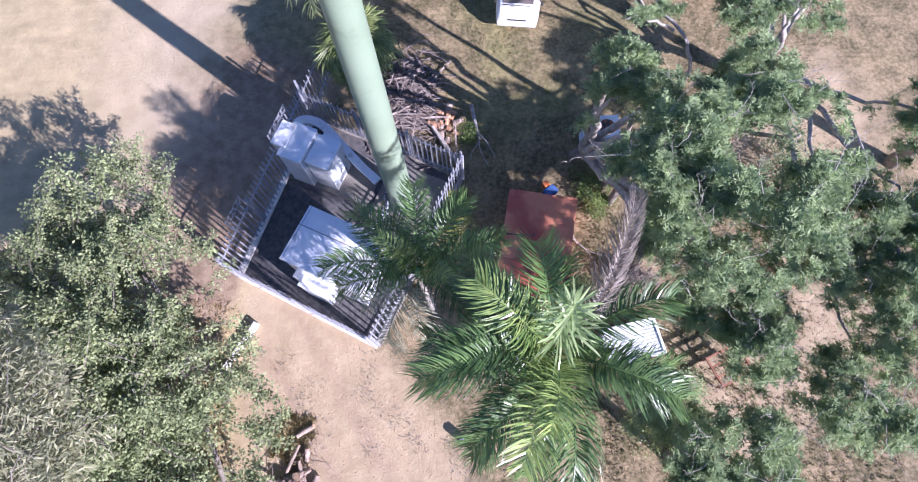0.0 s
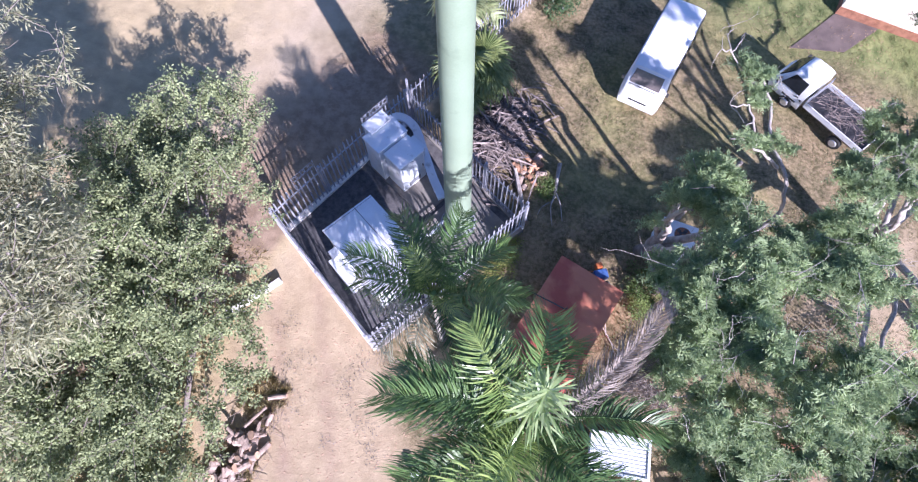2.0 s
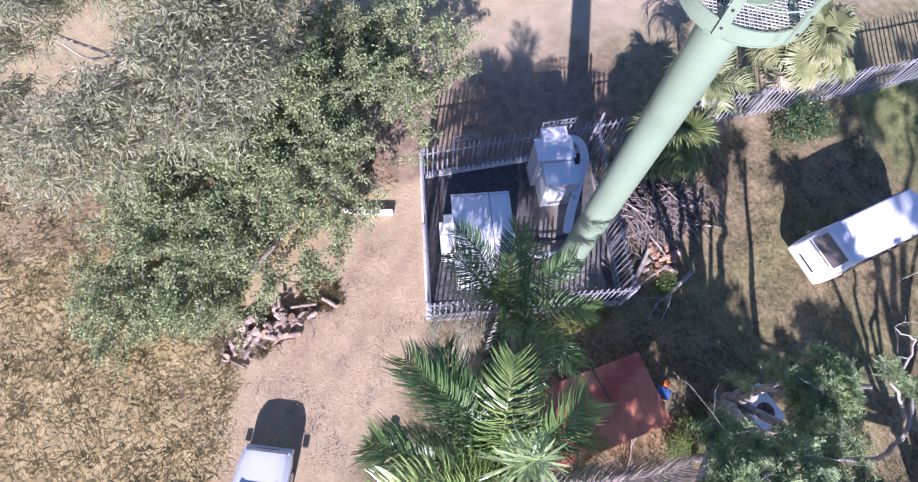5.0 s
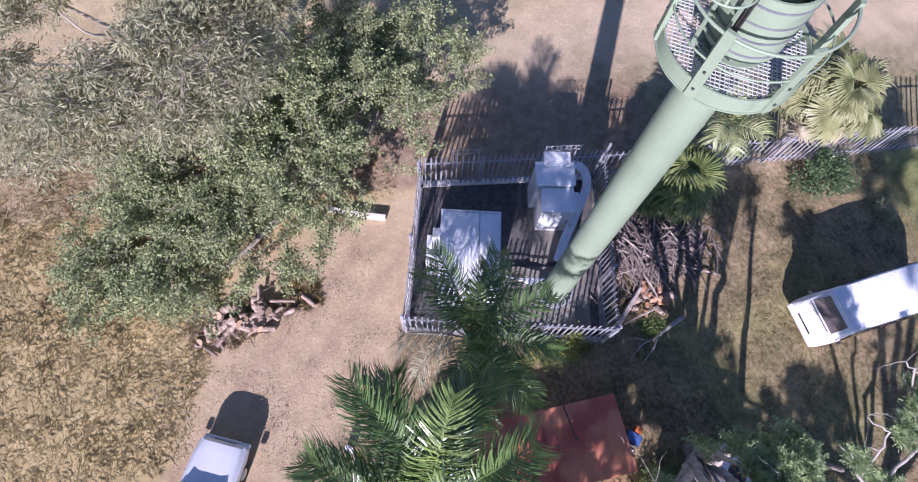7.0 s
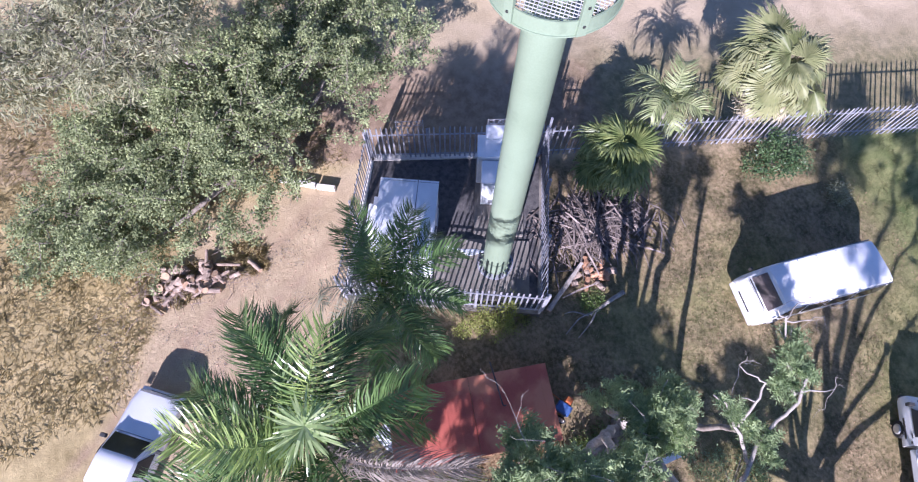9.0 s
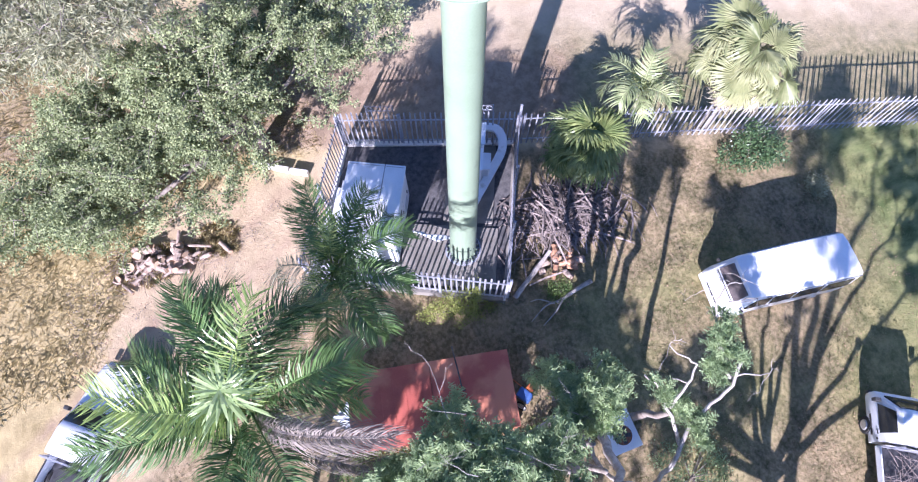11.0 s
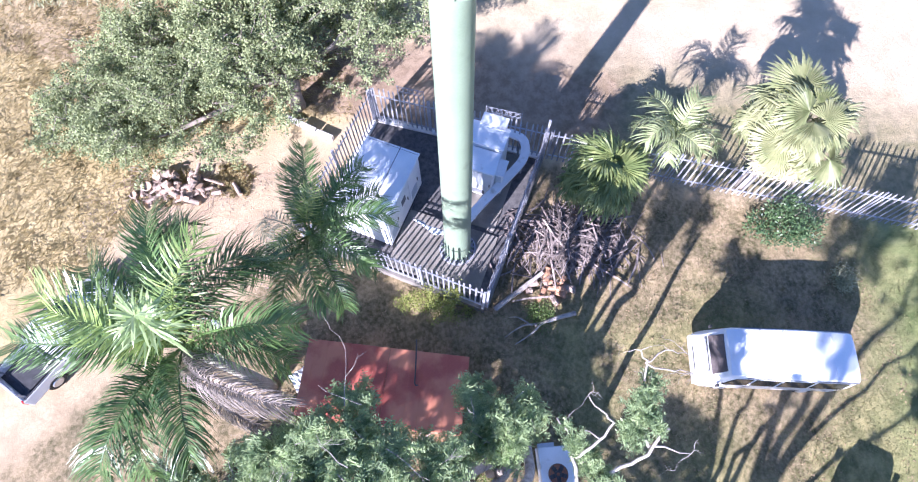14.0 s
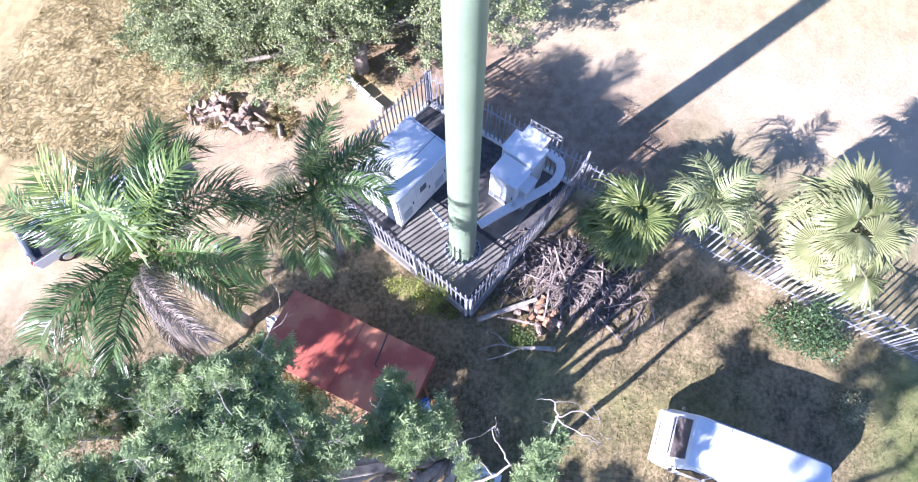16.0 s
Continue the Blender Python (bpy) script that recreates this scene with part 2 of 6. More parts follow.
def tube(path, radii, sides=8, caps=True):
    """Vertices and faces of a tube along points, with a radius at each."""
    verts, faces = [], []
    pts = [Vector(p) for p in path]
    side = None
    for i, p in enumerate(pts):
        d = (pts[min(i + 1, len(pts) - 1)] - pts[max(i - 1, 0)]).normalized()
        if side is None:
            side = d.orthogonal().normalized()
        side = (side - d * side.dot(d)).normalized()
        up = d.cross(side)
        for k in range(sides):
            a = 2 * math.pi * k / sides
            verts.append(p + (side * math.cos(a) + up * math.sin(a)) * radii[i])
    for i in range(len(pts) - 1):
        for k in range(sides):
            a, b = i * sides + k, i * sides + (k + 1) % sides
            faces.append((a, b, b + sides, a + sides))
    if caps:
        faces.append(tuple(reversed(range(sides))))
        faces.append(tuple(range((len(pts) - 1) * sides, len(pts) * sides)))
    return verts, faces


def joined(pieces):
    verts, faces = [], []
    for v, f in pieces:
        o = len(verts)
        verts += list(v)
        faces += [tuple(i + o for i in q) for q in f]
    return verts, faces


def tube_part(name, path, radii, mat, parent, label="", sides=8, smooth=True):
    v, f = tube(path, radii, sides)
    return obj(name, mesh_of(name, v, f, mat, smooth), parent, label)


def ring(radius, z, thick, n=48, sides=8, a0=0.0, a1=2 * math.pi):
    pts = [(radius * math.cos(a0 + (a1 - a0) * i / n), radius * math.sin(a0 + (a1 - a0) * i / n), z) for i in range(n + 1)]
    return tube(pts, [thick] * (n + 1), sides, False)


# ---- ground ----
FENCE_A = Vector((-8.9, 7.1))
FENCE_U = Vector((0.366, 0.931)).normalized()
NORTH = Vector((-FENCE_U.y, FENCE_U.x))


def lumps(x, y):
    z = 0.05 * noise.noise((x * 0.35, y * 0.35, 0)) + 0.02 * noise.noise((x * 1.1 + 0.37, y * 1.1 + 0.81, 3))
    far = math.hypot(x, y - 8)
    if far < 30:
        z -= 0.6 * math.exp(-((x - 4.2) ** 2 + (y - 7.6) ** 2) / (2 * 3.9 ** 2))
    return z if far < 45 else z * max(0.0, 1 - (far - 45) / 40)


def ground_material():
    m, n, l, b = nodes_of("ground")
    geo = n.new("ShaderNodeNewGeometry")
    wob = n.new("ShaderNodeTexNoise")
    wob.inputs["Scale"].default_value = 0.9
    wob.inputs["Detail"].default_value = 6
    l.new(geo.outputs["Position"], wob.inputs["Vector"])
    sep = n.new("ShaderNodeSeparateXYZ")
    l.new(geo.outputs["Position"], sep.inputs[0])

    def math_node(op, a, bb=None, c=None):
        q = n.new("ShaderNodeMath")
        q.operation = op
        for i, s in enumerate((a, bb, c)):
            if s is None:
                continue
            if isinstance(s, (int, float)):
                q.inputs[i].default_value = s
            else:
                l.new(s, q.inputs[i])
        return q.outputs[0]

    wobble = math_node("MULTIPLY_ADD", wob.outputs["Fac"], 3.2, -1.6)

    def half(px, py, nx, ny, soft, amount=1.0):
        """1 on the side of the line towards (nx, ny), with an uneven edge."""
        d = math_node("ADD", math_node("MULTIPLY", math_node("SUBTRACT", sep.outputs[0], px), nx), math_node("MULTIPLY", math_node("SUBTRACT", sep.outputs[1], py), ny))
        d = math_node("MULTIPLY_ADD", wobble, amount, d)
        r = n.new("ShaderNodeMapRange")
        r.inputs["From Min"].default_value = -soft
        r.inputs["From Max"].default_value = soft
        l.new(d, r.inputs["Value"])
        return r.outputs[0]

    def disc(px, py, radius, soft):
        dx = math_node("SUBTRACT", sep.outputs[0], px)
        dy = math_node("SUBTRACT", sep.outputs[1], py)
        d = math_node("SQRT", math_node("ADD", math_node("MULTIPLY", dx, dx), math_node("MULTIPLY", dy, dy)))
        d = math_node("SUBTRACT", math_node("MULTIPLY_ADD", wobble, 1.0, radius), d)
        r = n.new("ShaderNodeMapRange")
        r.inputs["From Min"].default_value = -soft
        r.inputs["From Max"].default_value = soft
        l.new(d, r.inputs["Value"])
        return r.outputs[0]

    def tone(c1, c2, scale, p0=0.4, p1=0.62, detail=8, stretch=None):
        t = n.new("ShaderNodeTexNoise")
        t.inputs["Scale"].default_value = scale
        t.inputs["Detail"].default_value = detail
        t.inputs["Roughness"].default_value = 0.62
        if stretch:
            long = n.new("ShaderNodeMapping")
            long.inputs["Scale"].default_value = stretch
            l.new(geo.outputs["Position"], long.inputs["Vector"])
            l.new(long.outputs[0], t.inputs["Vector"])
        else:
            l.new(geo.outputs["Position"], t.inputs["Vector"])
        r = n.new("ShaderNodeValToRGB")
        r.color_ramp.elements[0].position = p0
        r.color_ramp.elements[0].color = (*c1, 1)
        r.color_ramp.elements[1].position = p1
        r.color_ramp.elements[1].color = (*c2, 1)
        l.new(t.outputs["Fac"], r.inputs[0])
        return r.outputs[0], t.outputs["Fac"]

    def mix(f, a, bb):
        q = n.new("ShaderNodeMixRGB")
        l.new(f, q.inputs[0])
        l.new(a, q.inputs[1])
        l.new(bb, q.inputs[2])
        return q.outputs[0]

    yard, _ = tone((0.095, 0.085, 0.035), (0.44, 0.335, 0.19), 0.9)
    litter, fine = tone((0.10, 0.09, 0.04), (0.44, 0.34, 0.22), 6.0)
    half_mix = n.new("ShaderNodeMixRGB")
    half_mix.inputs[0].default_value = 0.5
    l.new(yard, half_mix.inputs[1])
    l.new(litter, half_mix.inputs[2])
    col = half_mix.outputs[0]
    dirt, _ = tone((0.405, 0.315, 0.20), (0.51, 0.405, 0.265), 1.3, 0.36, 0.66)
    sand, _ = tone((0.45, 0.365, 0.245), (0.55, 0.45, 0.31), 0.7, 0.36, 0.64)
    straw, _ = tone((0.31, 0.245, 0.105), (0.64, 0.515, 0.265), 1.1, 0.34, 0.64)
    straw_dark, _ = tone((0.22, 0.175, 0.085), (0.50, 0.40, 0.215), 1.0, 0.34, 0.64, 8, (0.55, 2.1, 1.0))
    half_straw = n.new("ShaderNodeMixRGB")
    half_straw.inputs[0].default_value = 0.42
    l.new(straw, half_straw.inputs[1])
    l.new(straw_dark, half_straw.inputs[2])
    straw = half_straw.outputs[0]
    lawn, _ = tone((0.09, 0.125, 0.035), (0.30, 0.32, 0.125), 1.3, 0.36, 0.64, 8, (1.5, 0.7, 1.0))
    for x, y, r in ((12.5, 2.5, 2.6), (15.5, 12.0, 3.2), (10.0, 0.5, 2.2), (17.0, 4.0, 2.0), (7.5, 5.5, 1.0), (5.5, 22.0, 0.6)):
        col = mix(disc(x, y, r, 0.9), col, dirt)
    green, _ = tone((0.125, 0.145, 0.045), (0.36, 0.335, 0.14), 1.5)
    for x, y, r in ((8.5, 25.0, 3.6), (1.5, 27.5, 2.6), (9.5, 21.5, 1.6), (2.2, 13.6, 1.2), (3.0, 16.6, 1.0), (7.4, 17.4, 1.3), (2.6, 19.5, 1.4), (5.0, 13.8, 1.2), (8.6, 14.6, 1.2)):
        col = mix(math_node("MULTIPLY", disc(x, y, r, 1.2), 0.7), col, green)
    col = mix(half(7.5, 24.8, 0.25, 0.97, 1.2), col, lawn)
    # the track and the bare ground west of the yard
    col = mix(half(-1.7, 1.2, -0.86, -0.5, 0.5, 0.5), col, dirt)
    col = mix(half(-8.4, 4.6, -0.95, 0.3, 0.8, 0.5), col, sand)
    col = mix(half(-11.5, 3.0, -0.95, -0.3, 1.6, 1.2), col, straw)
    col = mix(half(-6.2, -3.6, -0.55, -0.83, 0.7, 0.6), col, straw)
    col = mix(half(-9.1, -2.0, -1.0, 0.0, 1.0, 0.6), col, straw)
    col = mix(half(FENCE_A.x, FENCE_A.y, NORTH.x, NORTH.y, 0.25, 0.12), col, sand)
    # green verge behind the boundary fence, worn wheel lines on the track
    verge, _ = tone((0.13, 0.13, 0.055), (0.30, 0.255, 0.135), 2.4)
    strip = math_node("MULTIPLY", half(FENCE_A.x, FENCE_A.y, NORTH.x, NORTH.y, 0.25, 0.1), half(FENCE_A.x + NORTH.x * 5.6, FENCE_A.y + NORTH.y * 5.6, -NORTH.x, -NORTH.y, 1.6, 1.2))
    strip = math_node("MULTIPLY", strip, half(-6.0, 14.5, FENCE_U.x, FENCE_U.y, 0.8, 0.5))
    col = mix(math_node("MULTIPLY", strip, 0.85), col, verge)
    back = math_node("MULTIPLY", half(FENCE_A.x, FENCE_A.y, NORTH.x, NORTH.y, 0.25, 0.1), half(FENCE_A.x + NORTH.x * 5.0, FENCE_A.y + NORTH.y * 5.0, -NORTH.x, -NORTH.y, 1.4, 1.0))
    back = math_node("MULTIPLY", back, half(-5.0, 17.0, -FENCE_U.x, -FENCE_U.y, 0.8, 0.6))
    soil, _ = tone((0.20, 0.135, 0.09), (0.36, 0.26, 0.185), 2.0)
    col = mix(math_node("MULTIPLY", back, 0.8), col, soil)
    worn, _ = tone((0.30, 0.205, 0.145), (0.40, 0.29, 0.215), 5.0)
    for px, py in ((-5.9, 0.6), (-4.35, 1.35)):
        line = math_node("MULTIPLY", half(px, py, -0.88, -0.47, 0.22, 0.12), half(px - 0.34, py - 0.18, 0.88, 0.47, 0.22, 0.12))
        col = mix(math_node("MULTIPLY", math_node("MULTIPLY", line, half(-7.5, 6.0, 0.4, -0.9, 1.2, 1.0)), math_node("MULTIPLY_ADD", wob.outputs["Fac"], 1.6, -0.35)), col, worn)
    col = mix(math_node("MULTIPLY", half(-15.0, 6.0, -1.0, 0.0, 2.5, 1.5), 0.6), col, straw)
    grit, gfac = tone((0.80, 0.78, 0.76), (1.10, 1.08, 1.06), 34.0, 0.34, 0.66)
    mul = n.new("ShaderNodeMixRGB")
    mul.blend_type = "MULTIPLY"
    mul.inputs[0].default_value = 0.8
    l.new(col, mul.inputs[1])
    l.new(grit, mul.inputs[2])
    l.new(mul.outputs[0], b.inputs["Base Color"])
    b.inputs["Roughness"].default_value = 0.95
    bp = n.new("ShaderNodeBump")
    bp.inputs["Strength"].default_value = 0.5
    bp.inputs["Distance"].default_value = 0.05
    hsum = math_node("ADD", fine, gfac)
    l.new(hsum, bp.inputs["Height"])
    l.new(bp.outputs[0], b.inputs["Normal"])
    return m


def steps(lo, hi, cell, reach):
    mid = [lo + cell * i for i in range(int((hi - lo) / cell) + 1)]
    out, d, a, z = [], cell, lo, mid[-1]
    low, high = [], []
    while a > -reach:
        d *= 1.22
        a -= d
        low.append(a)
    d = cell
    while z < reach:
        d *= 1.22
        z += d
        high.append(z)
    return list(reversed(low)) + mid + high


gx, gy = steps(-24, 20, 0.3, 900), steps(-13, 36, 0.3, 900)
gv = [(x, y, lumps(x, y)) for y in gy for x in gx]
gf = [(j * len(gx) + i, j * len(gx) + i + 1, (j + 1) * len(gx) + i + 1, (j + 1) * len(gx) + i) for j in range(len(gy) - 1) for i in range(len(gx) - 1)]
tagged(obj("ground", mesh_of("ground", gv, gf, ground_material(), True)), "dry sandy ground with a dirt track and patchy brown grass", "ground", kind="structure")


# ---- fenced compound ----
NW, NE, SE, SW = Vector((-8.9, 7.1)), Vector((-5.8, 14.05)), Vector((0.5, 10.45)), Vector((-3.5, 3.7))
CENTRE = (NW + NE + SE + SW) / 4


def flat_slab(name, corners, z0, z1, mat, label, category, kind="structure"):
    bm = bmesh.new()
    top = [bm.verts.new((c[0], c[1], z1)) for c in corners]
    low = [bm.verts.new((c[0], c[1], z0)) for c in corners]
    bm.faces.new(top)
    n = len(corners)
    for i in range(n):
        bm.faces.new((top[i], low[i], low[(i + 1) % n], top[(i + 1) % n]))
    bmesh.ops.recalc_face_normals(bm, faces=bm.faces)
    return tagged(part(name, bm, mat, None), label, category, kind=kind)


def toward(p, f=0.05):
    return p.lerp(CENTRE, f)


flat_slab("gravel_floor", [toward(p, 0.02) for p in (NW, SW, SE, NE)], -0.1, 0.09, M["gravel"], "dark grey gravel floor inside the palisade fence", "floor")


def plinth(a, b, mat, label, name="plinth"):
    d = (b - a).normalized()
    s = Vector((-d.y, d.x)) * 0.11
    return flat_slab(name, [a + s, b + s, b - s, a - s], -0.6, 0.2, mat, label, "kerb")


def picket_mesh(name, height):
    """A pale of folded steel with a pointed, split top."""
    prof = [(-0.036, 0.0), (-0.014, 0.018), (0.014, 0.018), (0.036, 0.0)]
    verts, faces = [], []
    for x, y in prof:
        verts.append((x, y, 0.0))
    tops = [height - 0.09, height, height, height - 0.09]
    for (x, y), t in zip(prof, tops):
        verts.append((x * (0.4 if t == height else 1), y, t))
    for i in range(3):
        faces.append((i, i + 1, i + 5, i + 4))
    back = len(verts)
    verts += [(x, y - 0.004, z) for x, y, z in verts[:8]]
    for i in range(3):
        faces.append((back + i + 1, back + i, back + i + 4, back + i + 5))
    faces += [(0, 4, back + 4, back), (3, back + 3, back + 7, 7)]
    return mesh_of(name, verts, faces, M["galv"])


PICKET = picket_mesh("picket", 2.25)
PICKET_TALL = picket_mesh("picket", 2.45)
POST = bpy.data.meshes.new("post")
_bm = box_bm(-0.05, 0.05, -0.05, 0.05, 0, 2.3, 0.006)
_bm.to_mesh(POST)
_bm.free()
POST.materials.append(M["galv"])


def palisade(a, b, label, pick=PICKET, gap=0.215, posts=2.75, slim=1.0, group="palisade fence round the site"):
    d = b - a
    length = d.length
    ang = math.atan2(d.y, d.x)
    f = thing("palisade_fence", Matrix.Translation((a.x, a.y, 0.0)) @ Matrix.Rotation(ang, 4, "Z"), label, "fence", group)
    count = int(length / gap)
    rnd = random.Random(int(length * 100))
    for i in range(count + 1):
        p = obj("picket", pick, f)
        p.location = (i * length / count, -0.03, 0.12 + rnd.uniform(-0.012, 0.012))
        p.rotation_euler = (rnd.uniform(-0.012, 0.012), rnd.uniform(-0.015, 0.015), rnd.uniform(-0.06, 0.06))
    n = max(1, round(length / posts))
    for i in range(n + 1):
        p = obj("post", POST, f)
        p.location = (min(max(i * length / n, 0.06), length - 0.06), 0.055, 0.0)
        p.scale = (slim, slim, 1.0)
    for z in (0.42, 1.95):
        part("rail", box_bm(0, length, -0.012, 0.03, z, z + 0.05), M["galv"], f)
    return f


palisade(NW, NE, "galvanised steel palisade fence with pointed pales on a white plinth", PICKET_TALL)
palisade(NE, SE, "galvanised steel palisade fence with pointed pales beside a brush heap")
palisade(SE, SW, "galvanised steel palisade fence with pointed pales above a flowering shrub")
palisade(SW, NW, "galvanised steel palisade fence with pointed pales beside the dirt track")
palisade(NE + FENCE_U * 0.2, NE + FENCE_U * 21.0, "long galvanised palisade boundary fence between yard and sand", gap=0.25, slim=0.5)
for _a, _b in ((SW, NW), (NW, NE)):
    plinth(_a, _b, M["kerb"], "whitewashed concrete plinth under the palisade fence")
for _a, _b in ((SE, SW), (NE, SE)):
    plinth(_a, _b, M["concrete"], "bare grey concrete plinth under the palisade fence")

# taller corner post with a leaning steel strut, seen above the fence line
post = thing("corner_post", pose(NE.x, NE.y, 0), "tall galvanised steel corner post of the palisade fence", "post")
part("shaft", box_bm(-0.04, 0.04, -0.04, 0.04, 0, 2.95, 0.01), M["galv"], post)
part("cap", box_bm(-0.046, 0.046, -0.046, 0.046, 2.95, 2.98, 0.008), M["galv"], post)


def scroll_wire(at, ang, length, rings, z):
    c = thing("wire_scroll", pose(at[0], at[1], z, 0, 0, math.degrees(ang)), "row of galvanised wire rings framed above the palisade fence", "razor wire", "wire scrolls on the fence")
    for i in range(rings):
        x = 0.16 + (length - 0.32) * i / (rings - 1)
        r = 0.15 if i % 2 else 0.12
        o = obj("ring", mesh_of("ring", *ring(r, 0, 0.011, 20, 5), M["galv"], True), c)
        o.matrix_local = Matrix.Translation((x, 0.02 * (i % 2), 0.2)) @ Matrix.Rotation(radians(90), 4, "X") @ Matrix.Rotation(radians(8 * (i % 3 - 1)), 4, "Y")
    for h in (0.02, 0.38):
        tube_part("rod", [(0, 0, h), (length, 0, h)], [0.01, 0.01], M["galv"], c, sides=5)
    for x in (0.0, length):
        part("bracket", box_bm(x - 0.015, x + 0.015, -0.015, 0.015, -0.45, 0.42), M["galv"], c)
    return c


_ang = math.atan2((NE - NW).y, (NE - NW).x)
for _f, _len, _n in ((0.66, 1.45, 7), (0.17, 1.1, 5)):
    _p = NW.lerp(NE, _f)
    scroll_wire((_p.x, _p.y), _ang, _len, _n, 2.6)

# ---- monopole tower ----
PX, PY = -2.13, 9.77
tower = thing("monopole_tower", pose(PX, PY, 0), "tall pale green steel monopole with round platform and ladder", "tower")
levels = [0.15, 0.35, 0.4, 6.0, 12.0, 18.0, 24.0, 30.0]
tube_part("shaft", [(0, 0, z) for z in levels], [0.53, 0.53, 0.525, 0.50, 0.465, 0.435, 0.41, 0.39], M["pole"], tower, sides=56)
bm = bmesh.new()
bmesh.ops.create_cone(bm, cap_ends=True, segments=48, radius1=0.74, radius2=0.74, depth=0.05, matrix=Matrix.Translation((0, 0, 0.19)))
part("base_flange", bm, M["galv"], tower)
bolt_bm = bmesh.new()
bmesh.ops.create_cone(bolt_bm, cap_ends=True, segments=6, radius1=0.032, radius2=0.028, depth=0.22, matrix=Matrix.Translation((0, 0, 0.11)))
BOLT = bpy.data.meshes.new("anchor_bolt")
bolt_bm.to_mesh(BOLT)
bolt_bm.free()
BOLT.materials.append(M["dark_steel"])
for i in range(24):
    a = 2 * math.pi * i / 24
    o = obj("anchor_bolt", BOLT, tower)
    o.location = (0.655 * math.cos(a), 0.655 * math.sin(a), 0.2)
for i in range(16):
    a = 2 * math.pi * (i + 0.5) / 16
    g = bmesh.new()
    v = [g.verts.new(c) for c in ((0.52, -0.008, 0.215), (0.70, -0.008, 0.215), (0.52, -0.008, 0.5), (0.52, 0.008, 0.215), (0.70, 0.008, 0.215), (0.52, 0.008, 0.5))]
    for q in ((0, 1, 2), (5, 4, 3), (0, 3, 4, 1), (1, 4, 5, 2), (2, 5, 3, 0)):
        g.faces.new([v[k] for k in q])
    o = part("gusset", g, M["pole"], tower)
    o.rotation_euler = (0, 0, a)

PLAT = 14.98
RP = 1.22


def band(r0, r1, z0, z1, n=64):
    """A flat ring with depth."""
    v, f = [], []
    for i in range(n):
        a = 2 * math.pi * i / n
        for r, z in ((r0, z0), (r1, z0), (r1, z1), (r0, z1)):
            v.append((r * math.cos(a), r * math.sin(a), z))
    for i in range(n):
        j = (i + 1) % n
        for k in range(4):
            f.append((i * 4 + k, j * 4 + k, j * 4 + (k + 1) % 4, i * 4 + (k + 1) % 4))
    return v, f


platform = obj("platform", mesh_of("platform", *band(RP - 0.03, RP, PLAT - 0.26, PLAT + 0.06), M["pole"]), tower, "round platform with a deep green rim and mesh deck")
obj("rim_flange", mesh_of("rim_flange", *band(RP - 0.12, RP + 0.02, PLAT - 0.28, PLAT - 0.25), M["pole"]), platform)
# expanded metal deck
dv = []
for k in range(-36, 37):
    for s in (1, -1):
        c = k * 0.08
        run = []
        for i in range(61):
            q = -2.3 + 4.6 * i / 60
            x, y = (q + c) / 1.414, s * (q - c) * 0.62
            r = math.hypot(x, y)
            if 0.54 < r < RP - 0.05:
                run.append((x, y, PLAT))
            elif len(run) > 1:
                dv.append(run)
                run = []
            else:
                run = []
        if len(run) > 1:
            dv.append(run)
obj("deck_mesh", mesh_of("deck_mesh", *joined([tube([r[0], r[-1]], [0.009, 0.009], 4, False) for r in dv]), M["mesh"]), platform)
obj("inner_collar", mesh_of("inner_collar", *band(0.43, 0.56, PLAT - 0.2, PLAT + 0.02), M["pole"]), platform)
for i in range(6):
    a = 2 * math.pi * i / 6 + 0.2
    o = part("deck_beam", box_bm(0.44, RP - 0.02, -0.04, 0.04, PLAT - 0.16, PLAT - 0.02), M["pole"], platform)
    o.rotation_euler = (0, 0, a)
for z, r in ((0.55, 0.018), (1.1, 0.028)):
    obj("guard_ring", mesh_of("guard_ring", *ring(RP + 0.02, PLAT + z, r), M["pole"], True), platform)
for i in range(6):
    a = radians(-70 + 60 * i)
    o = part("guard_post", box_bm(RP - 0.03, RP + 0.05, -0.09, 0.09, PLAT - 0.26, PLAT + 1.18, 0.01), M["pole"], platform)
    o.rotation_euler = (0, 0, a)
    for z in (0.1, 0.5):
        b2 = part("bolt", box_bm(RP + 0.045, RP + 0.075, -0.02, 0.02, PLAT - 0.15 + z, PLAT - 0.11 + z), M["dark_steel"], platform)
        b2.rotation_euler = (0, 0, a)

LAD = radians(-95)
ladder = new("ladder")
ladder.parent = tower
ladder.rotation_euler = (0, 0, LAD)
tagged(ladder, "green steel ladder with safety hoops")
for s in (-0.2, 0.2):
    part("stile", box_bm(0.72, 0.78, s - 0.02, s + 0.02, PLAT - 0.1, 24.0), M["pole"], ladder)
for i in range(30):
    part("rung", box_bm(0.735, 0.765, -0.19, 0.19, PLAT + 0.1 + 0.3 * i, PLAT + 0.13 + 0.3 * i), M["pole"], ladder)
for z in (15.6, 17.1, 18.6, 20.1):
    for s in (-0.2, 0.2):
        part("standoff", box_bm(0.42, 0.76, s - 0.02, s + 0.02, z, z + 0.05), M["pole"], ladder)
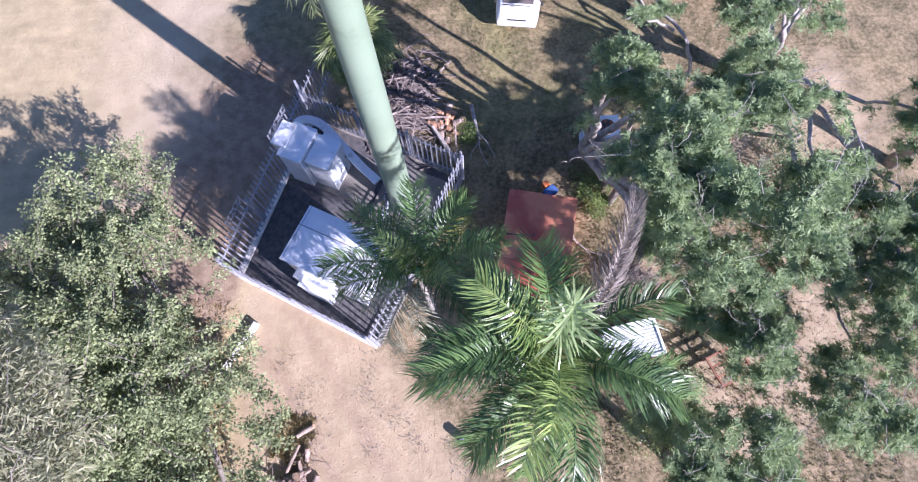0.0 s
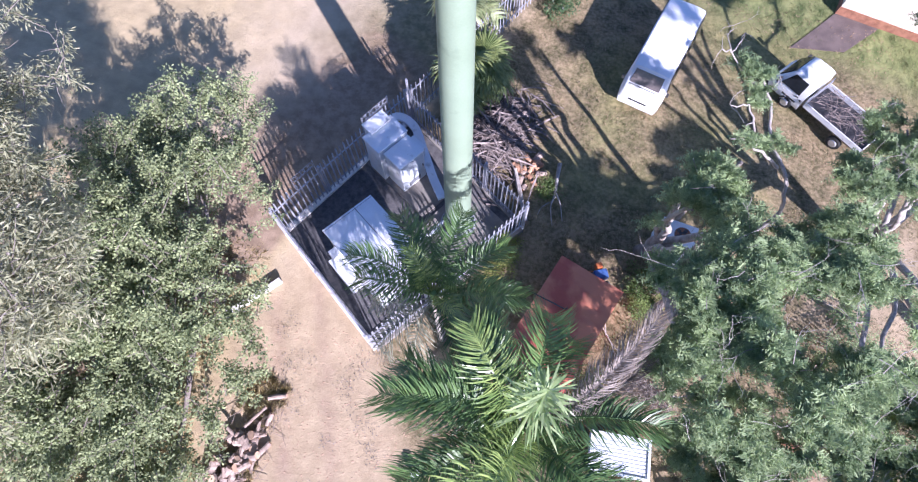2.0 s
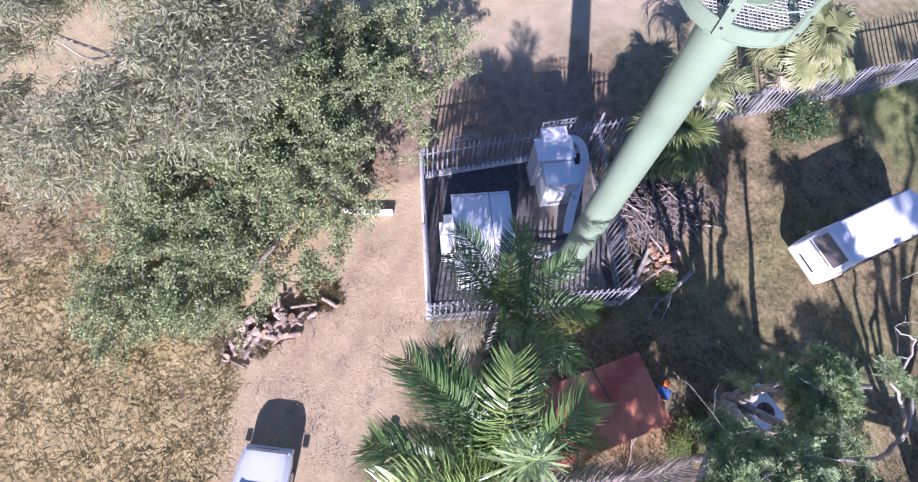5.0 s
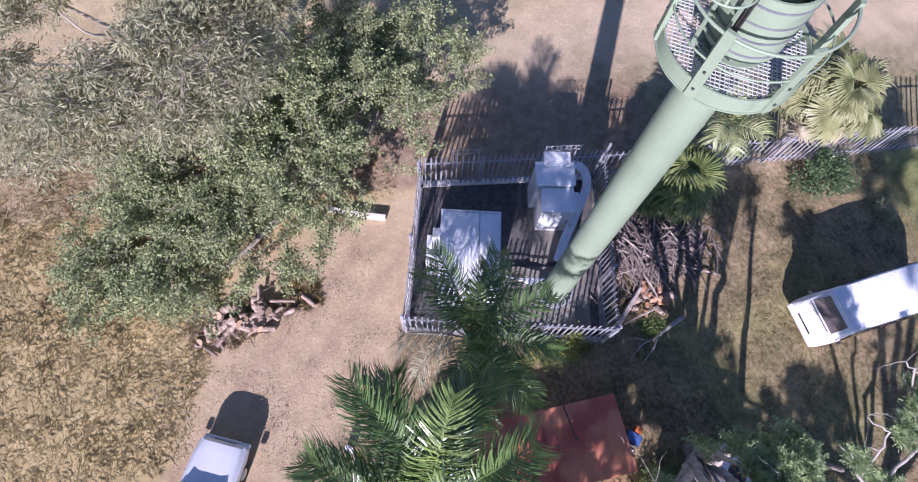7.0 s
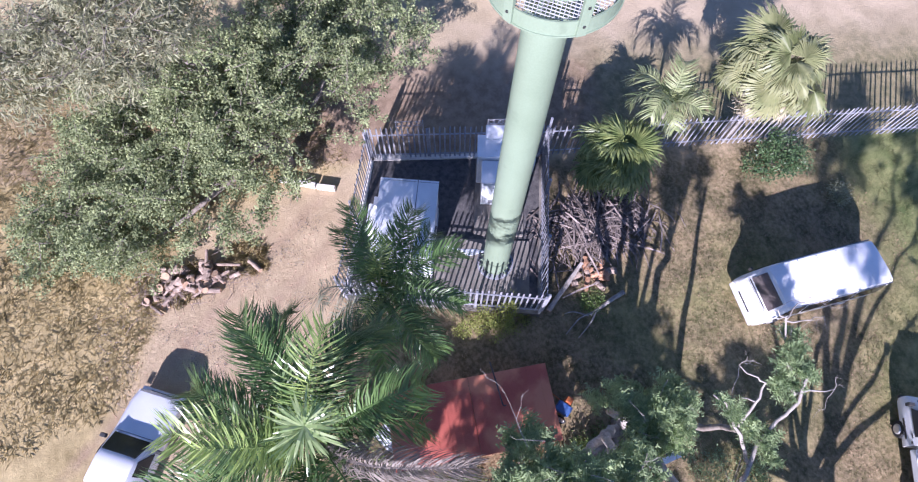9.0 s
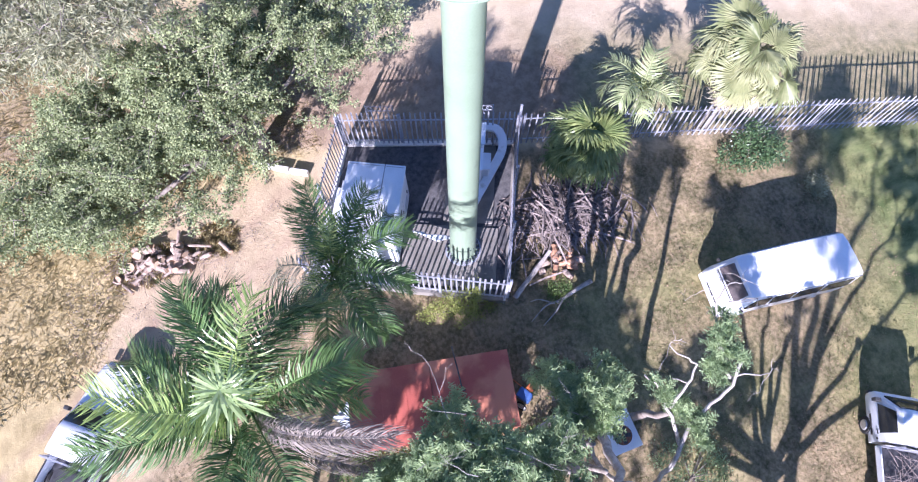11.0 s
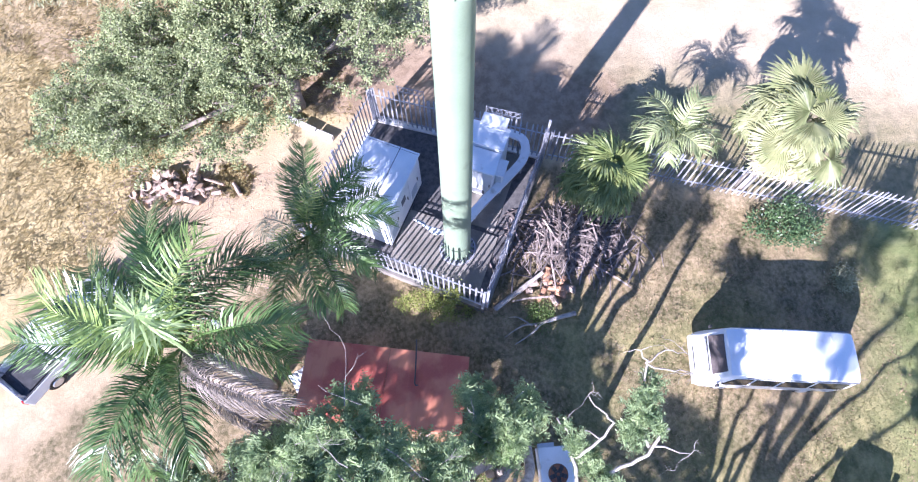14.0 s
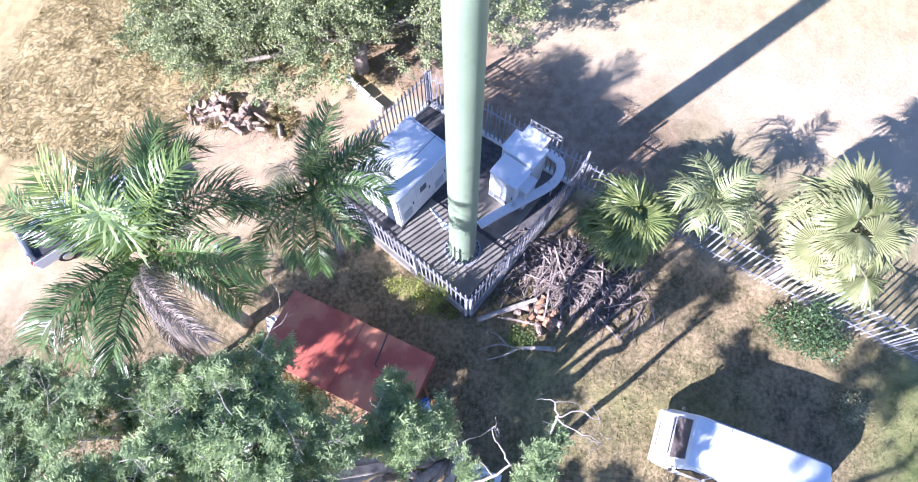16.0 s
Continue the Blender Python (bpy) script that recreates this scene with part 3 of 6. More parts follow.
for k in range(6):
    z = PLAT + 1.5 + 0.85 * k
    obj("hoop", mesh_of("hoop", *ring(0.40, z, 0.02, 24, 6, radians(-118), radians(118)), M["pole"], True), ladder).location = (1.0, 0, 0)
for a in (-90, -45, 0, 45, 90):
    part("hoop_strap", box_bm(0.39, 0.41, -0.02, 0.02, PLAT + 1.5, PLAT + 5.9), M["pole"], ladder).matrix_local = Matrix.Translation((1.0, 0, 0)) @ Matrix.Rotation(radians(a), 4, "Z")
for k, (a, z) in enumerate(((-112, 14.7), (-112, 15.1))):
    part("cable_clamp", box_bm(0.44, 0.54, -0.25, 0.25, z, z + 0.06), M["dark_steel"], tower).rotation_euler = (0, 0, radians(a + 30))
for i in range(4):
    a = radians(-84 + 4 * i)
    tube_part("feeder_cable", [(0.70 * math.cos(a), 0.70 * math.sin(a), z) for z in (14.9, 18, 21, 24)], [0.022] * 4, M["plastic"], tower, sides=6)

shroud = obj("shroud", mesh_of("shroud", *band(0.61, 0.65, PLAT + 0.22, PLAT + 1.42), M["pole"], False), tower, "wide green sheet shroud strapped round the shaft")
shroud.data.polygons.foreach_set("use_smooth", [True] * len(shroud.data.polygons))
shroud.data.set_sharp_from_angle(angle=radians(40))
for k in range(4):
    obj("strap", mesh_of("strap", *band(0.648, 0.664, PLAT + 0.34 + 0.3 * k, PLAT + 0.375 + 0.3 * k), M["seam"]), shroud)
for i in range(8):
    a = 2 * math.pi * i / 8
    part("spacer", box_bm(0.40, 0.615, -0.02, 0.02, PLAT + 0.3, PLAT + 0.36), M["pole"], shroud).rotation_euler = (0, 0, a)
panel_box = part("antenna_box", box_bm(0.55, 0.9, -0.3, 0.3, 16.9, 18.3, 0.03), M["white_metal"], tower, "white equipment box clamped to the shaft")
panel_box.rotation_euler = (0, 0, radians(40))
part("box_bracket", box_bm(0.4, 0.57, -0.1, 0.1, 17.2, 17.9), M["galv"], tower).rotation_euler = (0, 0, radians(40))

# ---- pads, shelter, cabinets ----


def local(x, y, ang):
    return pose(x, y, 0, 0, 0, ang)


pad = thing("concrete_pad", local(-2.3, 9.2, 62), "concrete foundation slab round the foot of the tower", "slab")
part("slab", box_bm(-1.9, 2.0, -1.5, 1.15, 0.0, 0.16, 0.02), M["concrete"], pad)
pad = thing("concrete_pad", local(-5.1, 11.5, 62), "long concrete plinth under the equipment cabinets", "slab")
part("slab", box_bm(-1.05, 1.05, -2.2, 1.6, 0.0, 0.14, 0.02), M["concrete"], pad)

GA = 59.5
shelter = thing("equipment_shelter", local(-4.55, 7.0, GA), "white enamelled generator shelter with louvred side and panelled lid", "shelter")
# local x along the back edge, local y towards the track
W2, D2, SH = 1.08, 1.55, 2.62
part("body", box_bm(-W2, W2, -D2, D2, 0.18, SH - 0.07, 0.03), M["white_metal"], shelter)
part("skid", box_bm(-W2 - 0.05, W2 + 0.05, -D2 - 0.05, D2 + 0.05, 0.08, 0.18), M["dark_steel"], shelter)
lid = part("lid", box_bm(-W2 - 0.06, W2 + 0.06, -D2 - 0.06, D2 + 0.06, SH - 0.07, SH, 0.02), M["white_metal"], shelter)
part("roof_seam", box_bm(0.32, 0.345, -D2 - 0.05, D2 + 0.05, SH, SH + 0.012), M["seam"], lid)
part("roof_seam", box_bm(-W2 - 0.05, W2 + 0.05, D2 - 0.04, D2 - 0.03, SH, SH + 0.01), M["seam"], lid)
for i, y in enumerate((-1.05, -0.1, 0.85)):
    d = part("door", box_bm(W2, W2 + 0.025, y - 0.42, y + 0.42, 0.35, SH - 0.25, 0.008), M["white_metal"], shelter)
    part("handle", box_bm(W2 + 0.025, W2 + 0.06, y + 0.28, y + 0.32, 1.2, 1.42, 0.006), M["dark_steel"], d)
    if i != 1:
        for k in range(7):
            part("louvre", box_bm(W2 + 0.025, W2 + 0.05, y - 0.3, y + 0.2, 0.6 + 0.09 * k, 0.64 + 0.09 * k), M["grey_panel"], d)
    else:
        part("panel", box_bm(W2 + 0.025, W2 + 0.04, y - 0.2, y + 0.15, 1.5, 1.9), M["seam"], d)
side = thing("fuel_box", local(-5.5, 6.1, GA), "small white metal box beside the generator shelter", "box")
part("body", box_bm(-0.36, 0.30, -0.62, 0.52, 0.1, 1.55, 0.03), M["white_metal"], side)
part("lid", box_bm(-0.39, 0.33, -0.65, 0.55, 1.55, 1.6, 0.015), M["white_metal"], side)
side2 = thing("junction_box", local(-5.98, 6.45, GA), "small white steel junction box beside the shelter", "box")
part("body", box_bm(-0.24, 0.2, -0.2, 0.2, 0.1, 1.8, 0.02), M["white_metal"], side2)
part("door", box_bm(-0.2, 0.16, 0.2, 0.215, 0.3, 1.7, 0.006), M["grey_panel"], side2)


def cabinet(x, y, ang, w, d, h, label, feet=0.14):
    c = thing("equipment_cabinet", local(x, y, ang), label, "cabinet", "telecom cabinets")
    part("body", box_bm(-w / 2, w / 2, -d / 2, d / 2, feet, h - 0.06, 0.015), M["white_metal"], c)
    part("roof", box_bm(-w / 2 - 0.04, w / 2 + 0.04, -d / 2 - 0.04, d / 2 + 0.04, h - 0.06, h, 0.02), M["white_metal"], c)
    dr = part("door", box_bm(-w / 2 + 0.05, w / 2 - 0.05, -d / 2 - 0.02, -d / 2, feet + 0.1, h - 0.15, 0.006), M["grey_panel"], c)
    part("handle", box_bm(w / 2 - 0.14, w / 2 - 0.1, -d / 2 - 0.05, -d / 2 - 0.02, h * 0.5, h * 0.5 + 0.18), M["dark_steel"], dr)
    part("vent", box_bm(-w / 4, w / 4, -d / 2 - 0.035, -d / 2 - 0.02, feet + 0.2, feet + 0.5), M["seam"], dr)
    return c


cabinet(-5.88, 11.62, 62, 1.5, 0.95, 2.45, "white steel telecom cabinet with a flat overhanging lid")
cabinet(-6.35, 11.95, 62, 1.0, 0.55, 2.62, "tall narrow white telecom cabinet behind another")
cabinet(-4.92, 11.2, 62, 1.25, 0.95, 2.2, "white steel telecom cabinet with sun on its door")
cabinet(-4.72, 11.95, 62, 0.38, 0.7, 1.75, "slim white steel side cabinet")

tray = thing("cable_tray", pose(0, 0, 0), "white curved covered cable tray bending from cabinet to tower", "cable tray")


def bezier(pts, n):
    out = []
    P = [Vector(p) for p in pts]
    P = [P[0] * 2 - P[1]] + P + [P[-1] * 2 - P[-2]]
    for i in range(1, len(P) - 2):
        for k in range(n):
            t = k / n
            a, b, c, d = P[i - 1], P[i], P[i + 1], P[i + 2]
            out.append(0.5 * ((2 * b) + (c - a) * t + (2 * a - 5 * b + 4 * c - d) * t * t + (3 * b - a - 3 * c + d) * t ** 3))
    out.append(P[-2])
    return out


def strap(path, width, thick):
    v, f = [], []
    pts = [Vector(p) for p in path]
    for i, p in enumerate(pts):
        d = pts[min(i + 1, len(pts) - 1)] - pts[max(i - 1, 0)]
        s = Vector((-d.y, d.x, 0)).normalized() * width / 2
        for q in (p - s, p + s):
            v.append(q + Vector((0, 0, thick / 2)))
        for q in (p + s, p - s):
            v.append(q - Vector((0, 0, thick / 2)))
    for i in range(len(pts) - 1):
        for k in range(4):
            f.append((i * 4 + k, i * 4 + (k + 1) % 4, i * 4 + 4 + (k + 1) % 4, i * 4 + 4 + k))
    f += [(3, 2, 1, 0), tuple(len(v) - 4 + k for k in range(4))]
    return v, f


TRAY = bezier([(-6.45, 12.55, 1.55), (-5.95, 13.15, 1.5), (-5.2, 13.0, 1.3), (-4.45, 12.1, 1.1), (-3.7, 11.1, 0.95), (-3.0, 10.3, 0.9)], 8)
obj("cover", mesh_of("cover", *strap(TRAY, 0.36, 0.12), M["white_metal"]), tray)
for i in (6, 16, 26, 36):
    p = TRAY[i]
    part("support", box_bm(p.x - 0.03, p.x + 0.03, p.y - 0.03, p.y + 0.03, 0.1, p.z - 0.05), M["galv"], tray)
bundle = thing("cable_bundle", pose(0, 0, 0), "bundle of pale cables from shelter to tower foot", "cables")
for i in range(5):
    o = 0.09 * i
    tube_part("cable", bezier([(-3.6 + o * 0.6, 8.15 + o, 0.5), (-3.15 + o, 8.6 + o * 0.7, 0.62), (-2.9 + o * 0.5, 9.15, 0.55), (-2.72, 9.55 + o * 0.2, 0.35)], 5), [0.04] * 16, M["white_metal" if i % 2 else "grey_panel"], bundle, sides=6)


# ---- vehicles ----
def loft(sections, mat, name, parent, label="", cap=True, smooth=True):
    """A skin over cross sections, each a list of points with the same count."""
    v, f = [], []
    n = len(sections[0])
    for s in sections:
        v += [Vector(p) for p in s]
    for i in range(len(sections) - 1):
        for k in range(n):
            f.append((i * n + k, i * n + (k + 1) % n, (i + 1) * n + (k + 1) % n, (i + 1) * n + k))
    if cap:
        f.append(tuple(reversed(range(n))))
        f.append(tuple(range((len(sections) - 1) * n, len(sections) * n)))
    o = obj(name, mesh_of(name, v, f, mat, False), parent, label)
    bmx = bmesh.new()
    bmx.from_mesh(o.data)
    bmesh.ops.recalc_face_normals(bmx, faces=bmx.faces)
    bmx.to_mesh(o.data)
    bmx.free()
    if smooth:
        o.data.polygons.foreach_set("use_smooth", [True] * len(o.data.polygons))
        o.data.set_sharp_from_angle(angle=radians(38))
    return o


def section(x, hw_low, hw_mid, hw_top, z_low, z_mid, z_top, crown=0.04):
    """A rounded body cross section at x, from sill to roof."""
    r = min(0.10, max(0.02, (z_top - z_mid) * 0.35))
    side = [(hw_low - 0.05, z_low), (hw_low, z_low + 0.08), (hw_mid, (z_low + z_mid) / 2), (hw_mid, z_mid), (hw_top + 0.02, z_top - r), (hw_top - 0.05, z_top - 0.01), (hw_top * 0.5, z_top + crown)]
    pts = [(x, y, z) for y, z in side] + [(x, -y, z) for y, z in reversed(side)]
    return pts


def wheel(x, y, r, w, parent):
    wh = new("wheel")
    wh.parent = parent
    wh.location = (x, y, r)
    s = 1 if y > 0 else -1
    b1 = bmesh.new()
    bmesh.ops.create_cone(b1, cap_ends=True, segments=28, radius1=r, radius2=r, depth=w, matrix=Matrix.Rotation(radians(90), 4, "X"))
    bmesh.ops.bevel(b1, geom=[e for e in b1.edges if len(e.link_faces) == 2 and e.calc_face_angle() > 1], offset=0.03, segments=2, affect="EDGES")
    part("tyre", b1, M["tyre"], wh)
    b2 = bmesh.new()
    bmesh.ops.create_cone(b2, cap_ends=True, segments=20, radius1=r * 0.62, radius2=r * 0.5, depth=0.04, matrix=Matrix.Translation((0, s * (w / 2 + 0.012), 0)) @ Matrix.Rotation(radians(-90 * s), 4, "X"))
    part("rim", b2, M["rim"], wh)
    return wh


def panel(name, pts, mat, parent, out, thick=0.012):
    """A thin plate on four points, raised along out."""
    b1 = bmesh.new()
    o = Vector(out).normalized()
    top = [b1.verts.new(Vector(p) + o * thick) for p in pts]
    low = [b1.verts.new(Vector(p) - o * 0.02) for p in pts]
    b1.faces.new(top)
    for i in range(len(pts)):
        j = (i + 1) % len(pts)
        b1.faces.new((top[i], low[i], low[j], top[j]))
    bmesh.ops.recalc_face_normals(b1, faces=b1.faces)
    return part(name, b1, mat, parent)


def minibus(m):
    v = thing("minibus", m, "white minibus with dark windscreen parked on patchy grass", "van")
    # x forward; the tail at -2.42
    loft([section(-2.42, 0.80, 0.82, 0.72, 0.38, 1.15, 1.92), section(-2.36, 0.88, 0.90, 0.80, 0.32, 1.2, 2.05), section(-2.2, 0.92, 0.94, 0.82, 0.3, 1.2, 2.1),
          section(-0.5, 0.93, 0.95, 0.84, 0.3, 1.2, 2.12), section(1.62, 0.93, 0.95, 0.82, 0.3, 1.2, 2.09), section(1.80, 0.93, 0.95, 0.80, 0.3, 1.18, 2.03),
          section(2.20, 0.92, 0.93, 0.78, 0.3, 0.95, 1.22, 0.06), section(2.38, 0.88, 0.90, 0.72, 0.3, 0.8, 1.02, 0.05), section(2.46, 0.78, 0.82, 0.62, 0.32, 0.6, 0.84, 0.03)],
         M["van"], "body", v)
    panel("windscreen", [(1.87, 0.62, 1.94), (2.14, 0.66, 1.38), (2.14, -0.66, 1.38), (1.87, -0.62, 1.94)], M["screen"], v, (0.87, 0, 0.45), 0.03)
    for s in (1, -1):
        for a, b in ((1.02, 1.86), (0.1, 0.92), (-0.98, 0.0), (-2.14, -1.08)):
            panel("window", [(b, s * 0.945, 1.26), (a, s * 0.945, 1.26), (a, s * 0.86, 1.88), (b - (0.28 if a == 1.02 else 0), s * 0.86, 1.88)], M["glass"], v, (0, s, 0.1), 0.016)
        part("gutter", box_bm(-2.3, 1.3, s * 0.85 - 0.015, s * 0.85 + 0.015, 2.0, 2.03), M["seam"], v)
        part("mirror", box_bm(1.98, 2.06, min(s * 0.96, s * 1.06), max(s * 0.96, s * 1.06), 1.22, 1.42, 0.02), M["plastic"], v)
        part("headlight", box_bm(2.30, 2.42, s * 0.62 - 0.16, s * 0.62 + 0.16, 0.70, 0.86, 0.03), M["lamp_clear"], v)
        part("tail_light", box_bm(-2.44, -2.38, s * 0.78 - 0.06, s * 0.78 + 0.06, 0.9, 1.35, 0.01), M["lamp_red"], v)
        for x in (1.55, -1.35):
            wheel(x, s * 0.83, 0.32, 0.2, v)
        part("door_seam", box_bm(0.94, 0.955, s * 0.955 - 0.004, s * 0.955 + 0.004, 0.4, 1.2), M["seam"], v)
    part("rear_window", box_bm(-2.42, -2.39, -0.62, 0.62, 1.3, 1.85, 0.01), M["glass"], v)
    part("front_bumper", box_bm(2.32, 2.5, -0.86, 0.86, 0.32, 0.62, 0.06), M["van"], v)
    part("rear_bumper", box_bm(-2.52, -2.38, -0.86, 0.86, 0.35, 0.58, 0.04), M["van"], v)
    part("grille", box_bm(2.40, 2.47, -0.42, 0.42, 0.66, 0.76, 0.01), M["plastic"], v)
    part("bonnet_seam", box_bm(2.225, 2.24, -0.66, 0.66, 1.265, 1.275), M["seam"], v)
    for s in (0.25, -0.35):
        part("wiper", box_bm(2.19, 2.22, s - 0.3, s + 0.3, 1.31, 1.335), M["plastic"], v)
    for x in (-1.6, -0.8, 0.0, 0.75):
        part("roof_rib", box_bm(x - 0.012, x + 0.012, -0.7, 0.7, 2.135, 2.15), M["van"], v)
    part("number_plate", box_bm(2.49, 2.505, -0.24, 0.24, 0.4, 0.5), M["lamp_clear"], v)
    tube_part("aerial", [(-2.2, 0.75, 2.08), (-2.32, 0.78, 2.42)], [0.008, 0.004], M["plastic"], v, sides=5)
    return v


def pickup(m):
    v = thing("pickup_truck", m, "silver-white single cab pickup with an open dark bed on the track", "pickup")
    loft([section(2.5, 0.70, 0.74, 0.60, 0.42, 0.6, 0.82), section(2.4, 0.84, 0.86, 0.70, 0.40, 0.75, 0.98), section(2.0, 0.90, 0.91, 0.76, 0.38, 0.85, 1.06), section(1.1, 0.90, 0.92, 0.80, 0.38, 0.95, 1.14),
          section(0.95, 0.90, 0.92, 0.80, 0.38, 0.98, 1.16), section(0.32, 0.90, 0.92, 0.70, 0.38, 1.02, 1.70), section(0.1, 0.90, 0.92, 0.72, 0.38, 1.02, 1.76), section(-0.62, 0.90, 0.92, 0.72, 0.38, 1.02, 1.76), section(-0.74, 0.90, 0.92, 0.72, 0.38, 1.02, 1.70)],
         M["silver"], "cab", v)
    panel("windscreen", [(0.36, 0.62, 1.70), (0.90, 0.70, 1.22), (0.90, -0.70, 1.22), (0.36, -0.62, 1.70)], M["glass"], v, (0.66, 0, 0.75), 0.03)
    for s in (1, -1):
        panel("window", [(0.62, s * 0.91, 1.1), (-0.2, s * 0.91, 1.1), (-0.2, s * 0.74, 1.62), (0.28, s * 0.74, 1.62)], M["glass"], v, (0, s, 0.3), 0.02)
        part("mirror", box_bm(0.62, 0.76, min(s * 0.95, s * 1.16), max(s * 0.95, s * 1.16), 1.1, 1.28, 0.03), M["plastic"], v)
        part("headlight", box_bm(2.3, 2.46, s * 0.66 - 0.13, s * 0.66 + 0.13, 0.72, 0.86, 0.03), M["lamp_clear"], v)
        part("tail_light", box_bm(-2.62, -2.56, s * 0.84 - 0.06, s * 0.84 + 0.06, 0.8, 1.1, 0.01), M["lamp_red"], v)
        for x in (1.6, -1.6):
            wheel(x, s * 0.80, 0.36, 0.22, v)
    part("bed_floor", box_bm(-2.58, -0.80, -0.84, 0.84, 0.56, 0.64), M["dark_steel"], v)
    for s in (1, -1):
        part("bed_side", box_bm(-2.6, -0.79, min(s * 0.83, s * 0.91), max(s * 0.83, s * 0.91), 0.5, 1.08, 0.025), M["silver"], v)
        part("bed_rail", box_bm(-2.5, -0.85, min(s * 0.84, s * 0.89), max(s * 0.84, s * 0.89), 1.08, 1.12, 0.01), M["plastic"], v)
        for x in (-0.9, -2.4):
            part("rack_post", box_bm(x - 0.025, x + 0.025, s * 0.80 - 0.025, s * 0.80 + 0.025, 0.62, 1.62), M["galv"], v)
    part("head_board", box_bm(-0.84, -0.79, -0.83, 0.83, 0.6, 1.12, 0.01), M["silver"], v)
    part("tailgate", box_bm(-2.64, -2.58, -0.84, 0.84, 0.52, 1.06, 0.015), M["silver"], v)
    for x in (-0.9, -2.4):
        part("rack_bar", box_bm(x - 0.025, x + 0.025, -0.82, 0.82, 1.60, 1.65), M["galv"], v)
    part("rear_window", box_bm(-0.765, -0.735, -0.6, 0.6, 1.2, 1.58, 0.008), M["glass"], v)
    # near-black colour paints the palm's shade into the bed
    part("bed_load", box_bm(-2.3, -1.2, -0.6, 0.5, 0.64, 0.86, 0.05), M["plastic"], v, "plain load in the bed, blackened for the palm's shade")
    part("front_bumper", box_bm(2.42, 2.6, -0.84, 0.84, 0.4, 0.62, 0.05), M["silver"], v)
    part("grille", box_bm(2.44, 2.52, -0.4, 0.4, 0.66, 0.82, 0.02), M["plastic"], v)
    part("bonnet_seam", box_bm(0.98, 1.0, -0.7, 0.7, 1.185, 1.2), M["seam"], v)
    return v


def flatbed(m):
    v = thing("flatbed_truck", m, "small white cab-over flatbed truck loaded with scrap branches", "truck")
    loft([section(2.46, 0.70, 0.74, 0.66, 0.42, 0.6, 0.80, 0.01), section(2.40, 0.80, 0.82, 0.72, 0.38, 0.8, 1.00, 0.02), section(2.28, 0.84, 0.86, 0.76, 0.36, 0.95, 1.12, 0.02),
          section(1.74, 0.84, 0.86, 0.66, 0.36, 1.05, 1.86), section(1.52, 0.84, 0.86, 0.66, 0.36, 1.05, 1.93), section(0.82, 0.84, 0.86, 0.67, 0.36, 1.05, 1.92), section(0.66, 0.84, 0.86, 0.70, 0.36, 1.05, 1.82)],
         M["van"], "cab", v)
    panel("windscreen", [(1.79, 0.60, 1.855), (2.24, 0.68, 1.20), (2.24, -0.68, 1.20), (1.79, -0.60, 1.855)], M["glass"], v, (0.75, 0, 0.62), 0.03)
    for s in (1, -1):
        panel("window", [(1.96, s * 0.865, 1.12), (0.95, s * 0.865, 1.12), (0.95, s * 0.70, 1.76), (1.66, s * 0.70, 1.76)], M["glass"], v, (0, s, 0.3), 0.02)
        part("mirror", box_bm(2.0, 2.12, min(s * 0.9, s * 1.1), max(s * 0.9, s * 1.1), 1.15, 1.38, 0.02), M["plastic"], v)
        part("headlight", box_bm(2.36, 2.47, s * 0.58 - 0.15, s * 0.58 + 0.15, 0.66, 0.82, 0.03), M["lamp_clear"], v)
        part("tail_light", box_bm(-2.56, -2.52, s * 0.72 - 0.08, s * 0.72 + 0.08, 0.62, 0.72, 0.01), M["lamp_red"], v)
        part("drop_side", box_bm(-2.5, 0.52, s * 0.86 - 0.02, s * 0.86 + 0.02, 0.80, 1.08, 0.008), M["van"], v)
        part("door_handle", box_bm(0.92, 1.08, s * 0.868 - 0.012, s * 0.868 + 0.012, 0.98, 1.02), M["plastic"], v)
        part("fuel_cap", box_bm(0.74, 0.82, s * 0.865 - 0.01, s * 0.865 + 0.01, 0.9, 0.98, 0.005), M["plastic"], v)
        for x in (1.28, -1.5):
            wheel(x, s * 0.78, 0.32, 0.2, v)
        part("wheel_arch", box_bm(0.92, 1.64, s * 0.87 - 0.01, s * 0.87 + 0.01, 0.64, 0.72), M["plastic"], v)
        part("ladder_rail", box_bm(0.50, 0.54, s * 0.5 - 0.02, s * 0.5 + 0.02, 0.86, 1.75), M["galv"], v)
    part("flat_bed", box_bm(-2.52, 0.54, -0.85, 0.85, 0.72, 0.80), M["dark_steel"], v)
    part("tail_board", box_bm(-2.54, -2.5, -0.85, 0.85, 0.80, 1.08, 0.008), M["van"], v)
    part("head_board", box_bm(0.52, 0.56, -0.84, 0.84, 0.80, 1.3, 0.008), M["galv"], v)
    rnd = random.Random(5)
    bits = []
    for i in range(110):
        p = Vector((rnd.uniform(-2.3, 0.3), rnd.uniform(-0.7, 0.7), rnd.uniform(0.84, 1.3)))
        d = Vector((rnd.uniform(-1, 1), rnd.uniform(-1, 1), rnd.uniform(-0.25, 0.25))).normalized() * rnd.uniform(0.25, 0.6)
        bits.append(tube([p - d, p + Vector((0, 0, 0.05)), p + d], [0.008, 0.012, 0.005], 5))
